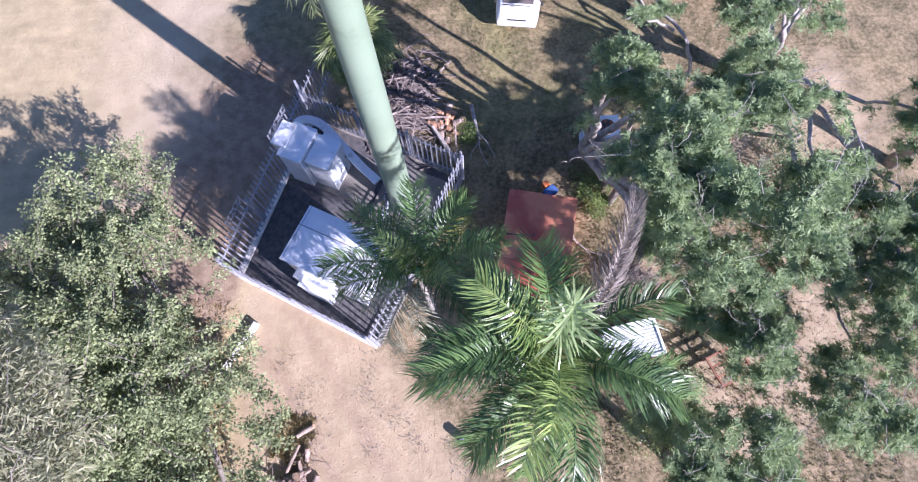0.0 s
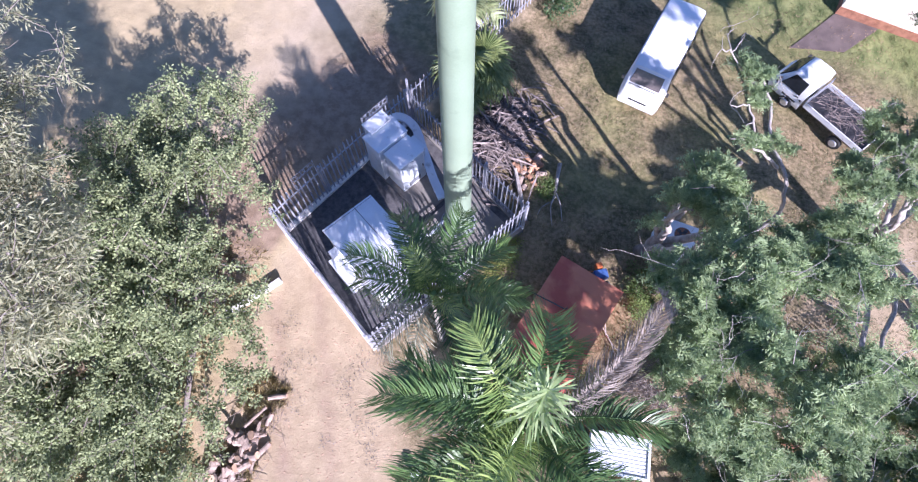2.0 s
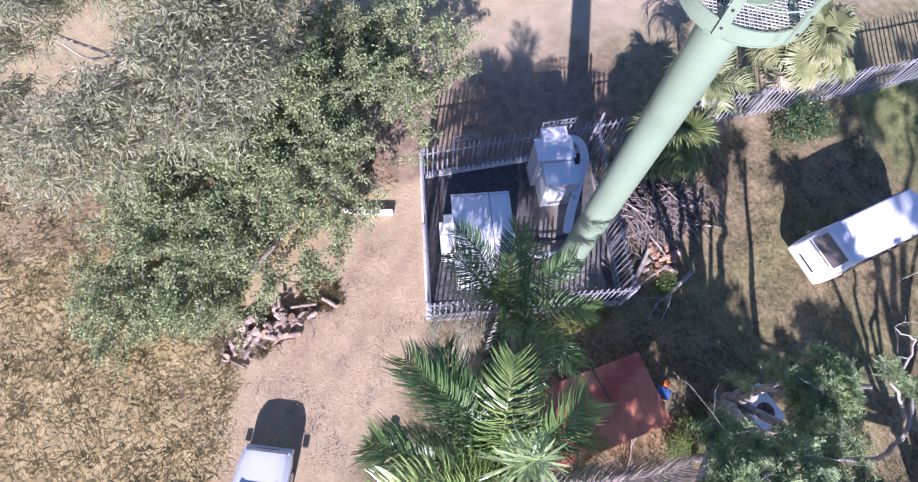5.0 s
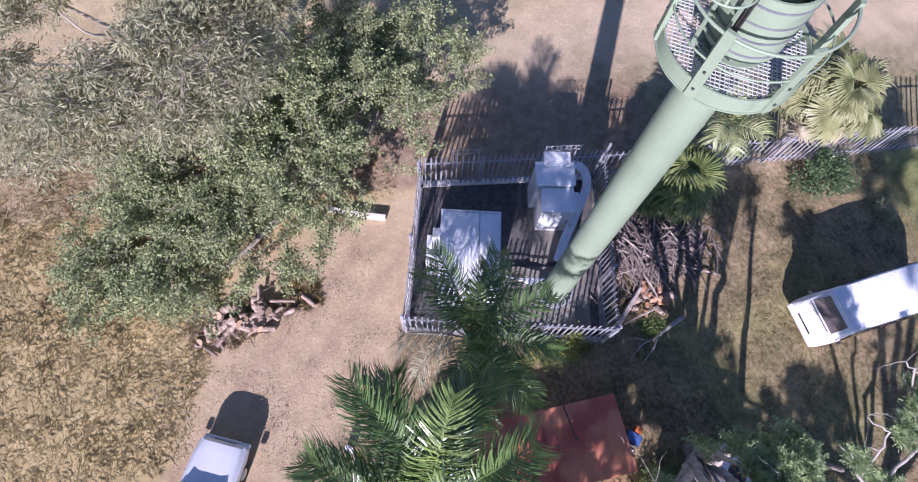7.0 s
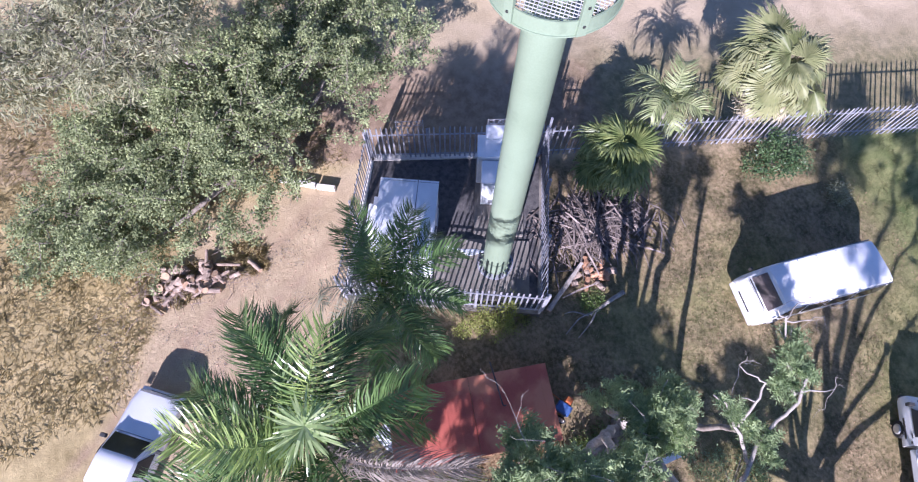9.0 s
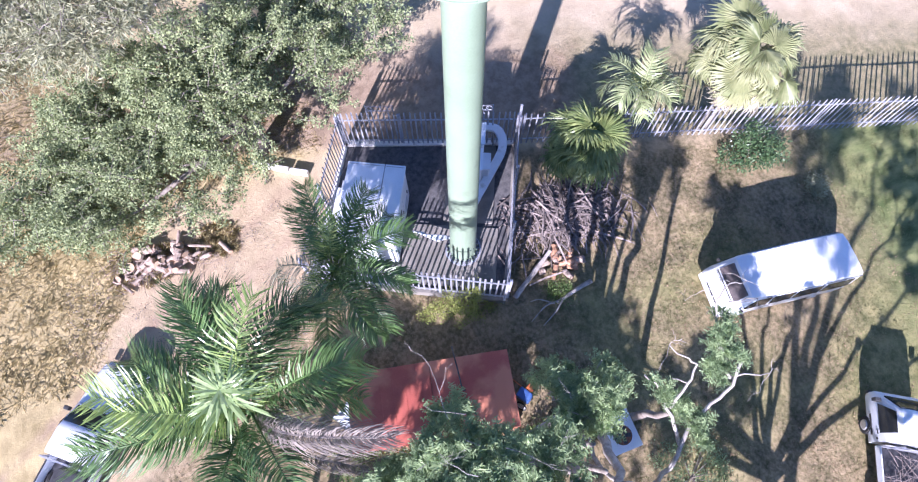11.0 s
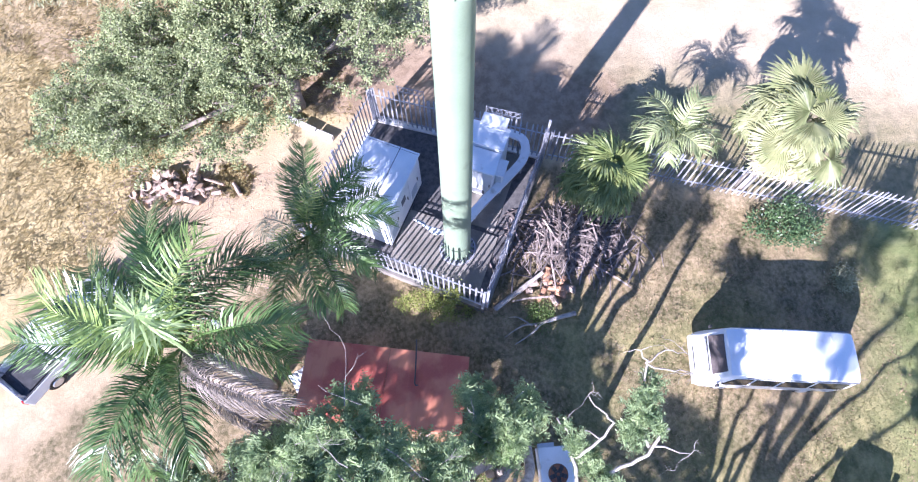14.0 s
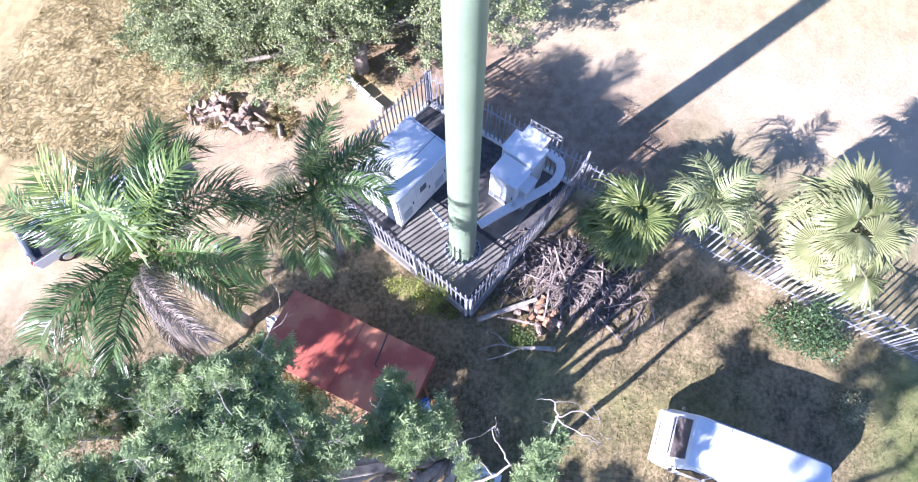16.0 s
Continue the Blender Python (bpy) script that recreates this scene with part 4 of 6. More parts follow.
    tagged(obj("load", mesh_of("load", *joined(bits), M["dead_frond"]), v), "tangle of dry sticks and scrap", kind="stuff")
    part("front_bumper", box_bm(2.36, 2.52, -0.8, 0.8, 0.38, 0.56, 0.05), M["plastic"], v)
    part("wiper", box_bm(2.08, 2.11, -0.4, 0.35, 1.44, 1.46), M["plastic"], v)
    return v


def facing(x, y, dx, dy, z=0.0):
    return pose(x, y, z, 0, 0, math.degrees(math.atan2(dy, dx)))


minibus(facing(4.25, 20.24, -0.2, -0.98) @ Matrix.Scale(1.045, 4))
pickup(facing(-0.9, -5.38, -0.74, 0.67))
flatbed(facing(11.76, 20.16, -0.82, 0.572))

# ---- house at the far corner of the yard ----
house = thing("house", facing(12.24, 26.73, 0.985, -0.17), "cream plastered house with a brown plinth beside the lawn", "house")
for name, x0, x1, y0, y1 in (("wall", 0.0, 9.0, 0.0, 0.2), ("wall", 0.0, 9.0, 6.8, 7.0), ("wall", 0.0, 0.2, 0.2, 6.8), ("wall", 8.8, 9.0, 0.2, 6.8)):
    part(name, box_bm(x0, x1, y0, y1, -0.6, 3.9, 0.01), M["plaster"], house)
part("plinth", box_bm(-0.03, 9.03, -0.035, -0.002, -0.6, 0.45, 0.008), M["rust"], house)
part("plinth", box_bm(-0.035, -0.002, 0.0, 7.0, -0.6, 0.45, 0.008), M["rust"], house)
part("roof", box_bm(-0.15, 9.15, -0.15, 7.15, 3.9, 4.1, 0.02), M["concrete"], house)
# thin dark brown slab on the ground along the house front
flat_slab("earth_apron", [(10.3, 23.8), (12.8, 24.3), (14.3, 26.3), (12.2, 26.66)], -0.5, 0.03, M["apron"], "dark brown flat apron on the ground before the house", "apron")

# ---- yard things ----
deck = thing("red_platform", pose(3.02, 6.55, 0, 0, 0, 74.5), "rust-red painted sheet metal platform low over the ground", "platform")
part("sheet", box_bm(-3.4, -0.30, -1.40, 1.40, 0.56, 0.60, 0.01), M["red"], deck)
part("sheet", box_bm(-0.285, 2.7, -1.40, 1.40, 0.563, 0.603, 0.01), M["red"], deck)
for y in (-1.34, 1.34):
    part("beam", box_bm(-3.35, 2.65, y - 0.04, y + 0.04, 0.44, 0.56), M["rust"], deck)
for x in (-3.2, -0.3, 2.5):
    for y in (-1.28, 1.28):
        part("leg", box_bm(x - 0.05, x + 0.05, y - 0.05, y + 0.05, -0.75, 0.44), M["rust"], deck)
for y in (-1.40, 1.38):
    part("skirt", box_bm(-3.38, 2.68, y, y + 0.022, -0.6, 0.555), M["red"], deck)
for x in (-3.39, 2.665):
    part("skirt", box_bm(x, x + 0.022, -1.375, 1.375, -0.6, 0.555), M["red"], deck)
for i in range(13):
    part("rib", box_bm(-3.15 + 0.46 * i, -3.09 + 0.46 * i, -1.36, 1.36, 0.601, 0.612, 0.004), M["red"], deck)
rod = thing("iron_rod", pose(2.05, 7.55, 0.635, 0, 0, -10), "thin dark iron rod lying across the red platform", "rod")
tube_part("bar", [(-0.62, 0.0, 0.0), (0.3, 0.01, 0.0), (1.0, 0.0, 0.0)], [0.028, 0.026, 0.026], M["dark_steel"], rod)
tube_part("hook", [(1.0, 0.0, 0.0), (1.08, 0.05, 0.0), (1.06, 0.13, 0.0)], [0.026, 0.024, 0.02], M["dark_steel"], rod)

cart = thing("hand_cart", pose(4.15, 9.45, lumps(4.15, 9.45), 0, 0, 30), "small blue and orange two-wheeled cart beside the red platform", "cart")
part("tub", box_bm(-0.28, 0.28, -0.2, 0.2, 0.35, 0.7, 0.04), M["blue"], cart)
part("engine", box_bm(-0.1, 0.16, 0.24, 0.5, 0.3, 0.72, 0.05), M["orange"], cart)
for s in (-0.26, 0.2):
    w = new("wheel")
    w.parent = cart
    w.matrix_local = pose(0.12, s - 0.1, 0.24, 70, 0, 0)
    obj("tyre", mesh_of("tyre", *ring(0.2, 0, 0.035, 24, 8), M["tyre"], True), w)
    obj("rim", mesh_of("rim", *ring(0.15, 0, 0.018, 24, 6), M["white_metal"], True), w)
    for k in range(3):
        part("spoke", box_bm(-0.15, 0.15, -0.012, 0.012, -0.008, 0.008), M["white_metal"], w).rotation_euler = (0, 0, k * math.pi / 3)
for y in (-0.2, 0.2):
    tube_part("handle", [(-0.2, y, 0.55), (-0.6, y, 0.75), (-0.8, y, 0.78)], [0.015] * 3, M["orange"], cart, sides=6)

unit = thing("cooling_unit", pose(6.7, 11.9, lumps(6.7, 11.9), 0, 0, -4), "discarded pale blue-white cooling unit with a round fan opening", "cooling unit")
part("case", box_bm(-0.75, 0.72, -0.58, 0.58, 0.06, 0.9, 0.03), M["white_metal"], unit)
for x in (-0.5, 0.5):
    part("foot", box_bm(x - 0.06, x + 0.06, -0.5, 0.5, 0, 0.06), M["dark_steel"], unit)
bm = bmesh.new()
bmesh.ops.create_cone(bm, cap_ends=True, segments=32, radius1=0.34, radius2=0.34, depth=0.02, matrix=Matrix.Translation((0.16, 0.02, 0.902)))
fan = part("fan_opening", bm, M["rust"], unit)
for k in range(5):
    part("fan_blade", box_bm(0.05, 0.31, -0.07, 0.07, 0.914, 0.92), M["dark_steel"], fan).matrix_local = Matrix.Translation((0.16, 0.02, 0)) @ Matrix.Rotation(k * 1.2566, 4, "Z")
obj("fan_guard", mesh_of("fan_guard", *joined([ring(r, 0.925, 0.008, 32, 5) for r in (0.12, 0.23, 0.34)]), M["dark_steel"], True), fan).location = (0.16, 0.02, 0)
part("side_bracket", box_bm(-0.9, -0.75, -0.5, 0.1, 0.1, 0.35, 0.01), M["grey_panel"], unit)

crate = thing("ribbed_panel", pose(6.3, 2.85, lumps(6.3, 2.85), 0, 0, 8), "white ribbed freezer panel lying on low blocks", "panel")
part("frame", box_bm(-1.1, 1.1, -0.72, 0.72, 0.3, 0.5, 0.03), M["white_metal"], crate)
for s in (-0.66, 0.66):
    part("edge_rail", box_bm(-1.1, 1.1, s - 0.05, s + 0.05, 0.5, 0.58, 0.015), M["white_metal"], crate)
for s in (-1.04, 1.04):
    part("edge_rail", box_bm(s - 0.05, s + 0.05, -0.6, 0.6, 0.5, 0.58, 0.015), M["white_metal"], crate)
for k in range(9):
    part("rib", box_bm(-0.95, 0.95, -0.56 + 0.13 * k, -0.47 + 0.13 * k, 0.5, 0.525, 0.008), M["white_metal"], crate)
for x in (-0.9, 0.9):
    part("block", box_bm(x - 0.15, x + 0.15, -0.6, 0.6, 0, 0.3), M["concrete"], crate)

harrow = thing("harrow_frame", pose(9.55, 1.6, 0, 0, 0, 20), "rusty steel farm harrow frame standing in dry grass", "harrow")
for y in (-0.55, -0.2, 0.2, 0.55):
    part("bar", box_bm(-0.75, 0.75, y - 0.035, y + 0.035, 0.55, 0.62), M["rust"], harrow)
for x in (-0.65, 0.0, 0.65):
    part("cross_bar", box_bm(x - 0.035, x + 0.035, -0.6, 0.6, 0.62, 0.69), M["rust"], harrow)
for x in (-0.65, 0.65):
    for y in (-0.55, 0.55):
        part("leg", box_bm(x - 0.03, x + 0.03, y - 0.03, y + 0.03, 0, 0.55), M["rust"], harrow)

plough = thing("plough", pose(12.0, 5.0, 0, 0, 0, -45), "rusty plough with one pale spoked wheel", "plough")
tube_part("beam", [(-1.3, 0, 0.55), (0, 0, 0.6), (1.2, 0.1, 0.4)], [0.05, 0.06, 0.04], M["rust"], plough)
for s in (-0.5, 0.5):
    tube_part("arm", [(0, 0, 0.6), (s, s * 0.8, 0.35), (s * 1.3, s * 1.1, 0.05)], [0.035] * 3, M["rust"], plough)
w = new("wheel")
w.parent = plough
w.matrix_local = pose(0.5, -0.35, 0.3, 80, 0, 20)
obj("tyre", mesh_of("tyre", *ring(0.28, 0, 0.06, 28, 8), M["pale_bark"], True), w)
for k in range(4):
    part("spoke", box_bm(-0.26, 0.26, -0.015, 0.015, -0.01, 0.01), M["rust"], w).rotation_euler = (0, 0, k * math.pi / 4)

drum = thing("oil_drum", pose(13.0, 7.7, 0, 0, 0, -20), "dark blue-grey steel drum lying on its side", "drum")
bm = bmesh.new()
bmesh.ops.create_cone(bm, cap_ends=True, segments=32, radius1=0.29, radius2=0.29, depth=0.9, matrix=Matrix.Translation((0, 0, 0.3)) @ Matrix.Rotation(radians(90), 4, "Y"))
part("shell", bm, M["dark_steel"], drum)
for x in (-0.43, -0.15, 0.15, 0.43):
    obj("hoop", mesh_of("hoop", *ring(0.295, 0, 0.012, 32, 6), M["dark_steel"], True), drum).matrix_local = Matrix.Translation((x, 0, 0.3)) @ Matrix.Rotation(radians(90), 4, "Y")

box2 = thing("plastic_container", pose(-0.5, -0.05, 0, 0, 0, 40), "small white plastic container on the ground", "container")
part("body", box_bm(-0.16, 0.16, -0.11, 0.11, 0, 0.36, 0.03), M["white_metal"], box2)
part("lid", box_bm(-0.06, 0.06, -0.05, 0.05, 0.36, 0.41, 0.01), M["grey_panel"], box2)

tarp = thing("tarpaulin", pose(2.3, 3.2, lumps(2.3, 3.2), 0, 0, 25), "crumpled blue-grey tarpaulin on the ground under the palm", "tarpaulin")
tv = [Vector((0.09 * i - 0.63, 0.08 * j - 0.4, 0.05 + 0.16 * abs(noise.noise((i * 0.31, j * 0.37, 4.0))) + 0.14 * max(0, 1 - math.hypot(i - 7, j - 5) / 6))) for i in range(15) for j in range(11)]
tv = [v + Vector((0.07 * noise.noise((v.y * 4, 1, 0)), 0.07 * noise.noise((v.x * 4, 2, 0)), 0)) for v in tv]
sheet = obj("sheet", mesh_of("sheet", tv, [(11 * i + j, 11 * i + 11 + j, 11 * i + 12 + j, 11 * i + j + 1) for i in range(14) for j in range(10)], M["grey_panel"]), tarp)
thick = sheet.modifiers.new("thickness", "SOLIDIFY")
thick.thickness = 0.008
stick = thing("bare_stick", pose(3.3, 3.45, lumps(3.3, 3.45) + 0.03, 0, 0, 15), "pale bare stick lying beside the palm", "stick")
tube_part("shaft", [(-0.7, 0, 0.0), (-0.1, 0.05, 0.04), (0.55, -0.02, 0.02)], [0.03, 0.026, 0.02], M["pale_bark"], stick)
tube_part("side_twig", [(-0.1, 0.05, 0.04), (0.15, 0.3, 0.1), (0.3, 0.52, 0.08)], [0.018, 0.014, 0.01], M["pale_bark"], stick)

_d = (Vector((-8.15, 5.1)) - Vector((-9.7, 3.0)))
for i in range(3):
    a = Vector((-9.7, 3.0)) + _d * (i / 3)
    k = thing("kerb_block", pose(a.x + _d.x / 6, a.y + _d.y / 6, 0, 0, 0, math.degrees(math.atan2(_d.y, _d.x)) + (i - 1) * 3), "whitewashed concrete kerb block beside the track", "kerb", "kerb blocks by the track")
    part("block", box_bm(-0.4, 0.4, -0.09, 0.09, 0, 0.3, 0.02), M["kerb"], k)


def log_piece(name, a, b, r, label, group, bark=None, cut=None):
    a, b = Vector(a), Vector(b)
    a.z, b.z = a.z + lumps(a.x, a.y), b.z + lumps(b.x, b.y)
    lg = thing(name, Matrix.Translation(a), label, "log", group)
    rnd = random.Random(int(abs(a.x * 100 + b.y * 37)))
    n = 6
    pts = [(b - a) * (i / n) + Vector((rnd.uniform(-1, 1), rnd.uniform(-1, 1), 0)) * r * 0.15 for i in range(n + 1)]
    v, f = tube(pts, [r * rnd.uniform(0.88, 1.1) for _ in pts], 9, False)
    v = [p + Vector((rnd.uniform(-1, 1), rnd.uniform(-1, 1), rnd.uniform(-1, 1))) * r * 0.09 for p in v]
    obj("bark", mesh_of("bark", v, f, bark or M["log_bark"], False), lg)
    for p, q in ((pts[0], -1), (pts[-1], 1)):
        d = (b - a).normalized()
        v, f = tube([p, p + d * 0.008 * q], [r * 0.97, r * 0.95], 12)
        obj("cut_end", mesh_of("cut_end", v, f, cut or M["log_cut"]), lg)
    return lg


rnd = random.Random(11)
for i in range(40):
    t = rnd.random()
    c = Vector((-6.55 - 0.35 * rnd.random(), -0.3, 0)).lerp(Vector((-7.05, -3.4, 0)), t) + Vector((rnd.gauss(0, 0.38), rnd.uniform(-0.3, 0.3), 0))
    lift = max(0.0, 0.22 - abs(c.x + 6.8) * 0.3) * rnd.random()
    if i % 4 == 0:
        L, r = rnd.uniform(0.18, 0.34), rnd.uniform(0.14, 0.21)
        d = Vector((rnd.uniform(-0.5, 0.5), rnd.uniform(-0.5, 0.5), 1)) * L
        log_piece("cut_log", (c.x, c.y, lift), (c.x + d.x, c.y + d.y, L + lift), r, "short sawn log standing on end in the woodpile", "sawn logs beside the track")
    else:
        r, L = (rnd.uniform(0.09, 0.17), rnd.uniform(0.25, 0.55)) if i % 4 < 3 else (rnd.uniform(0.045, 0.08), rnd.uniform(0.6, 1.3))
        a = rnd.uniform(0, math.pi)
        d = Vector((math.cos(a), math.sin(a), rnd.uniform(-0.1, 0.35))) * L
        log_piece("cut_log", (c.x, c.y, r + lift), (c.x + d.x, c.y + d.y, r + lift + max(0, d.z)), r, "sawn log lying in the woodpile by the track", "sawn logs beside the track")
sticks = thing("stick_litter", pose(0, 0, 0), "thin dry sticks and bark strewn over the woodpile", "sticks")
bits = []
for i in range(170):
    c = Vector((-6.5, 0.2, 0)).lerp(Vector((-7.1, -3.8, 0)), rnd.random()) + Vector((rnd.gauss(0, 0.5), rnd.gauss(0, 0.3), 0))
    c.z = lumps(c.x, c.y) + rnd.uniform(0.02, 0.28)
    a, L = rnd.uniform(0, 6.28), rnd.uniform(0.12, 0.5)
    d = Vector((math.cos(a), math.sin(a), rnd.uniform(-0.15, 0.15))) * L
    bits.append(tube([c - d, c + Vector((rnd.uniform(-0.04, 0.04), rnd.uniform(-0.04, 0.04), 0.02)), c + d], [0.008, 0.013, 0.006], 4))
tagged(obj("stick_rest", mesh_of("stick_rest", *joined(bits), M["log_bark"]), sticks), kind="stuff")
for a, b, r in (((-6.65, 0.7, 0.12), (-6.0, 0.98, 0.16), 0.10), ((-6.35, -1.75, 0.12), (-5.9, -0.75, 0.14), 0.10), ((-6.3, -3.0, 0.1), (-6.75, -2.2, 0.12), 0.09)):
    log_piece("cut_log", a, b, r, "long pale sawn log lying on the dirt", "sawn logs beside the track")

# split wood and forked branches by the fence corner
rnd = random.Random(19)
for i in range(15):
    x, y = 0.05 + rnd.gauss(0, 0.3), 13.1 + rnd.gauss(0, 0.5)
    a, L, r = rnd.uniform(0, math.pi), rnd.uniform(0.22, 0.6), rnd.uniform(0.08, 0.17)
    d = Vector((math.cos(a), math.sin(a), rnd.uniform(0.0, 0.35))) * L
    log_piece("split_log", (x, y, r * 0.9), (x + d.x, y + d.y, r * 0.9 + d.z), r, "freshly cut orange log on the brush heap", "orange logs by the fence", M["orange_wood"] if i % 3 else M["log_bark"], M["orange_wood"])
log_piece("fallen_branch", (0.55, 10.85, 0.12), (-0.55, 13.0, 0.35), 0.10, "long pale bare branch leaning by the fence corner", "pale branches", M["pale_bark"], M["log_cut"])


def fork(name, paths, label, mat=None):
    b = thing(name, pose(0, 0, 0), label, "branch", "pale branches")
    for p, r0, r1 in paths:
        pts = bezier([(q[0], q[1], q[2] + lumps(q[0], q[1])) for q in p], 4)
        tube_part("stem", pts, [r0 + (r1 - r0) * i / (len(pts) - 1) for i in range(len(pts))], mat or M["pale_bark"], b)
    return b


fork("forked_branch", [([(1.25, 13.95, 0.16), (1.32, 13.2, 0.2), (1.45, 12.3, 0.12)], 0.10, 0.07), ([(1.4, 12.6, 0.15), (1.75, 12.1, 0.2), (2.05, 11.4, 0.08)], 0.05, 0.015), ([(1.42, 12.4, 0.15), (1.4, 11.8, 0.22), (1.7, 11.05, 0.06)], 0.05, 0.015), ([(1.45, 12.2, 0.15), (1.05, 11.7, 0.2), (0.95, 11.35, 0.06)], 0.035, 0.01)], "pale forked dead branch lying on dry grass")
fork("dead_branch", [([(5.0, 7.2, 0.05), (5.6, 6.7, 0.1), (6.5, 6.4, 0.06)], 0.03, 0.012), ([(5.0, 7.2, 0.05), (4.7, 8.0, 0.4), (4.75, 8.6, 0.62)], 0.025, 0.01), ([(4.4, 7.6, 0.62), (5.2, 6.9, 0.3), (5.7, 6.0, 0.05)], 0.02, 0.01)], "thin grey fallen stick beside the red platform")

# brush heap of cut fronds
heap = thing("brush_heap", pose(0, 0, 0), "heap of dead purple-grey palm fronds and sticks by the fence", "brush heap")
rnd = random.Random(3)
STRAPS = []
for k in range(8):
    L, bow = rnd.uniform(0.55, 1.1), rnd.uniform(0.02, 0.10)
    way = [Vector((L * (q / 3 - 1), 0.035 * math.sin(q * 0.8 + k), bow * (1 - ((q - 3) / 3) ** 2))) for q in range(7)]
    v, f = strap(way, rnd.uniform(0.025, 0.085), 0.02)
    STRAPS.append(mesh_of("dead_frond", [Vector((p.x, p.y * (1.25 - 0.5 * abs(p.x) / L), p.z)) for p in v], f, M["dead_frond"]))
bits = []
for i in range(760):
    u, w_ = rnd.gauss(0, 0.5), rnd.gauss(0, 0.5)
    c = Vector((-1.75 + u * 1.5 + w_ * 0.35, 14.5 + w_ * 2.3 - u * 0.4, 0))
    hgt = 0.6 * math.exp(-(u * u + w_ * w_) * 1.6)
    c.z = rnd.uniform(0.0, 0.08 + hgt)
    a = rnd.uniform(0, 2 * math.pi)
    if i < 270:
        o = obj("dead_frond", STRAPS[i % 8], heap)
        o.matrix_local = Matrix.Translation(c) @ Matrix.Rotation(a, 4, "Z") @ Matrix.Rotation(rnd.uniform(-0.18, 0.18), 4, "Y") @ Matrix.Rotation(rnd.uniform(-0.6, 0.6), 4, "X")
        continue
    d = Vector((math.cos(a), math.sin(a), rnd.uniform(-0.15, 0.25))) * rnd.uniform(0.2, 0.7)
    e0, e1 = c - d, c + d
    e0.z, e1.z = max(0.02, e0.z) - 0.1, max(0.02, e1.z) - 0.1
    bits.append(tube([e0, c + Vector((0, 0, 0.04)), e1], [0.012, 0.018, 0.008], 4))
tagged(obj("stick_rest", mesh_of("stick_rest", *joined(bits), M["dead_frond"]), heap), kind="stuff")


# ---- plants ----
def frond_mesh(name, length, pairs, leaflet, droop, mat, seed, width=0.035, lift=0.5, twist=0.35, hang=0.4, sway=0.0):
    """A feather palm frond along +x that rises and then droops; narrow leaflets stand off in a shallow V and hang at the tips."""
    rnd = random.Random(seed)
    n = 16
    pts, a, h, p = [], lift, 0.0, Vector((0, 0, 0))
    for i in range(n + 1):
        pts.append(p.copy())
        a -= droop / n * (0.35 + 1.3 * i / n)
        h += sway / n * (0.3 + i / n)
        p = p + Vector((math.cos(a) * math.cos(h), math.cos(a) * math.sin(h), math.sin(a))) * (length / n)
    pieces = [tube(pts, [0.04 * (1 - 0.85 * i / n) + 0.004 for i in range(n + 1)], 5)]
    for k in range(pairs):
        t = 0.13 + 0.86 * k / (pairs - 1)
        i = min(int(t * n), n - 1)
        base = pts[i].lerp(pts[i + 1], t * n - i)
        d = (pts[i + 1] - pts[i]).normalized()
        flat = Vector((-d.y, d.x, 0)).normalized()
        up = d.cross(flat).normalized()
        size = leaflet * (0.42 + 0.75 * math.sin(math.pi * (0.12 + t * 0.76))) * (1.0 if t < 0.93 else 0.75)
        for s in (1, -1):
            L = size * rnd.uniform(0.82, 1.12)
            tw = twist * (0.45 + rnd.uniform(-0.8, 0.8))
            out = (flat * s + d * (0.22 + 0.85 * t * t + rnd.uniform(-0.16, 0.16)) + up * tw).normalized()
            w = (d - out * d.dot(out)).normalized() * width * rnd.uniform(0.75, 1.15)
            sag = L * hang * rnd.uniform(0.45, 1.25)
            q = [base, base + out * L * 0.4 - Vector((0, 0, sag * 0.08)), base + out * L * 0.74 - Vector((0, 0, sag * 0.42)), base + out * L * 0.98 - Vector((0, 0, sag))]
            pieces.append(([q[0] - w * 0.3, q[0] + w * 0.3, q[1] - w * 0.5, q[1] + w * 0.5, q[2] - w * 0.38, q[2] + w * 0.38, q[3]], [(0, 1, 3, 2), (2, 3, 5, 4), (4, 5, 6)]))
    return mesh_of(name, *joined(pieces), mat)


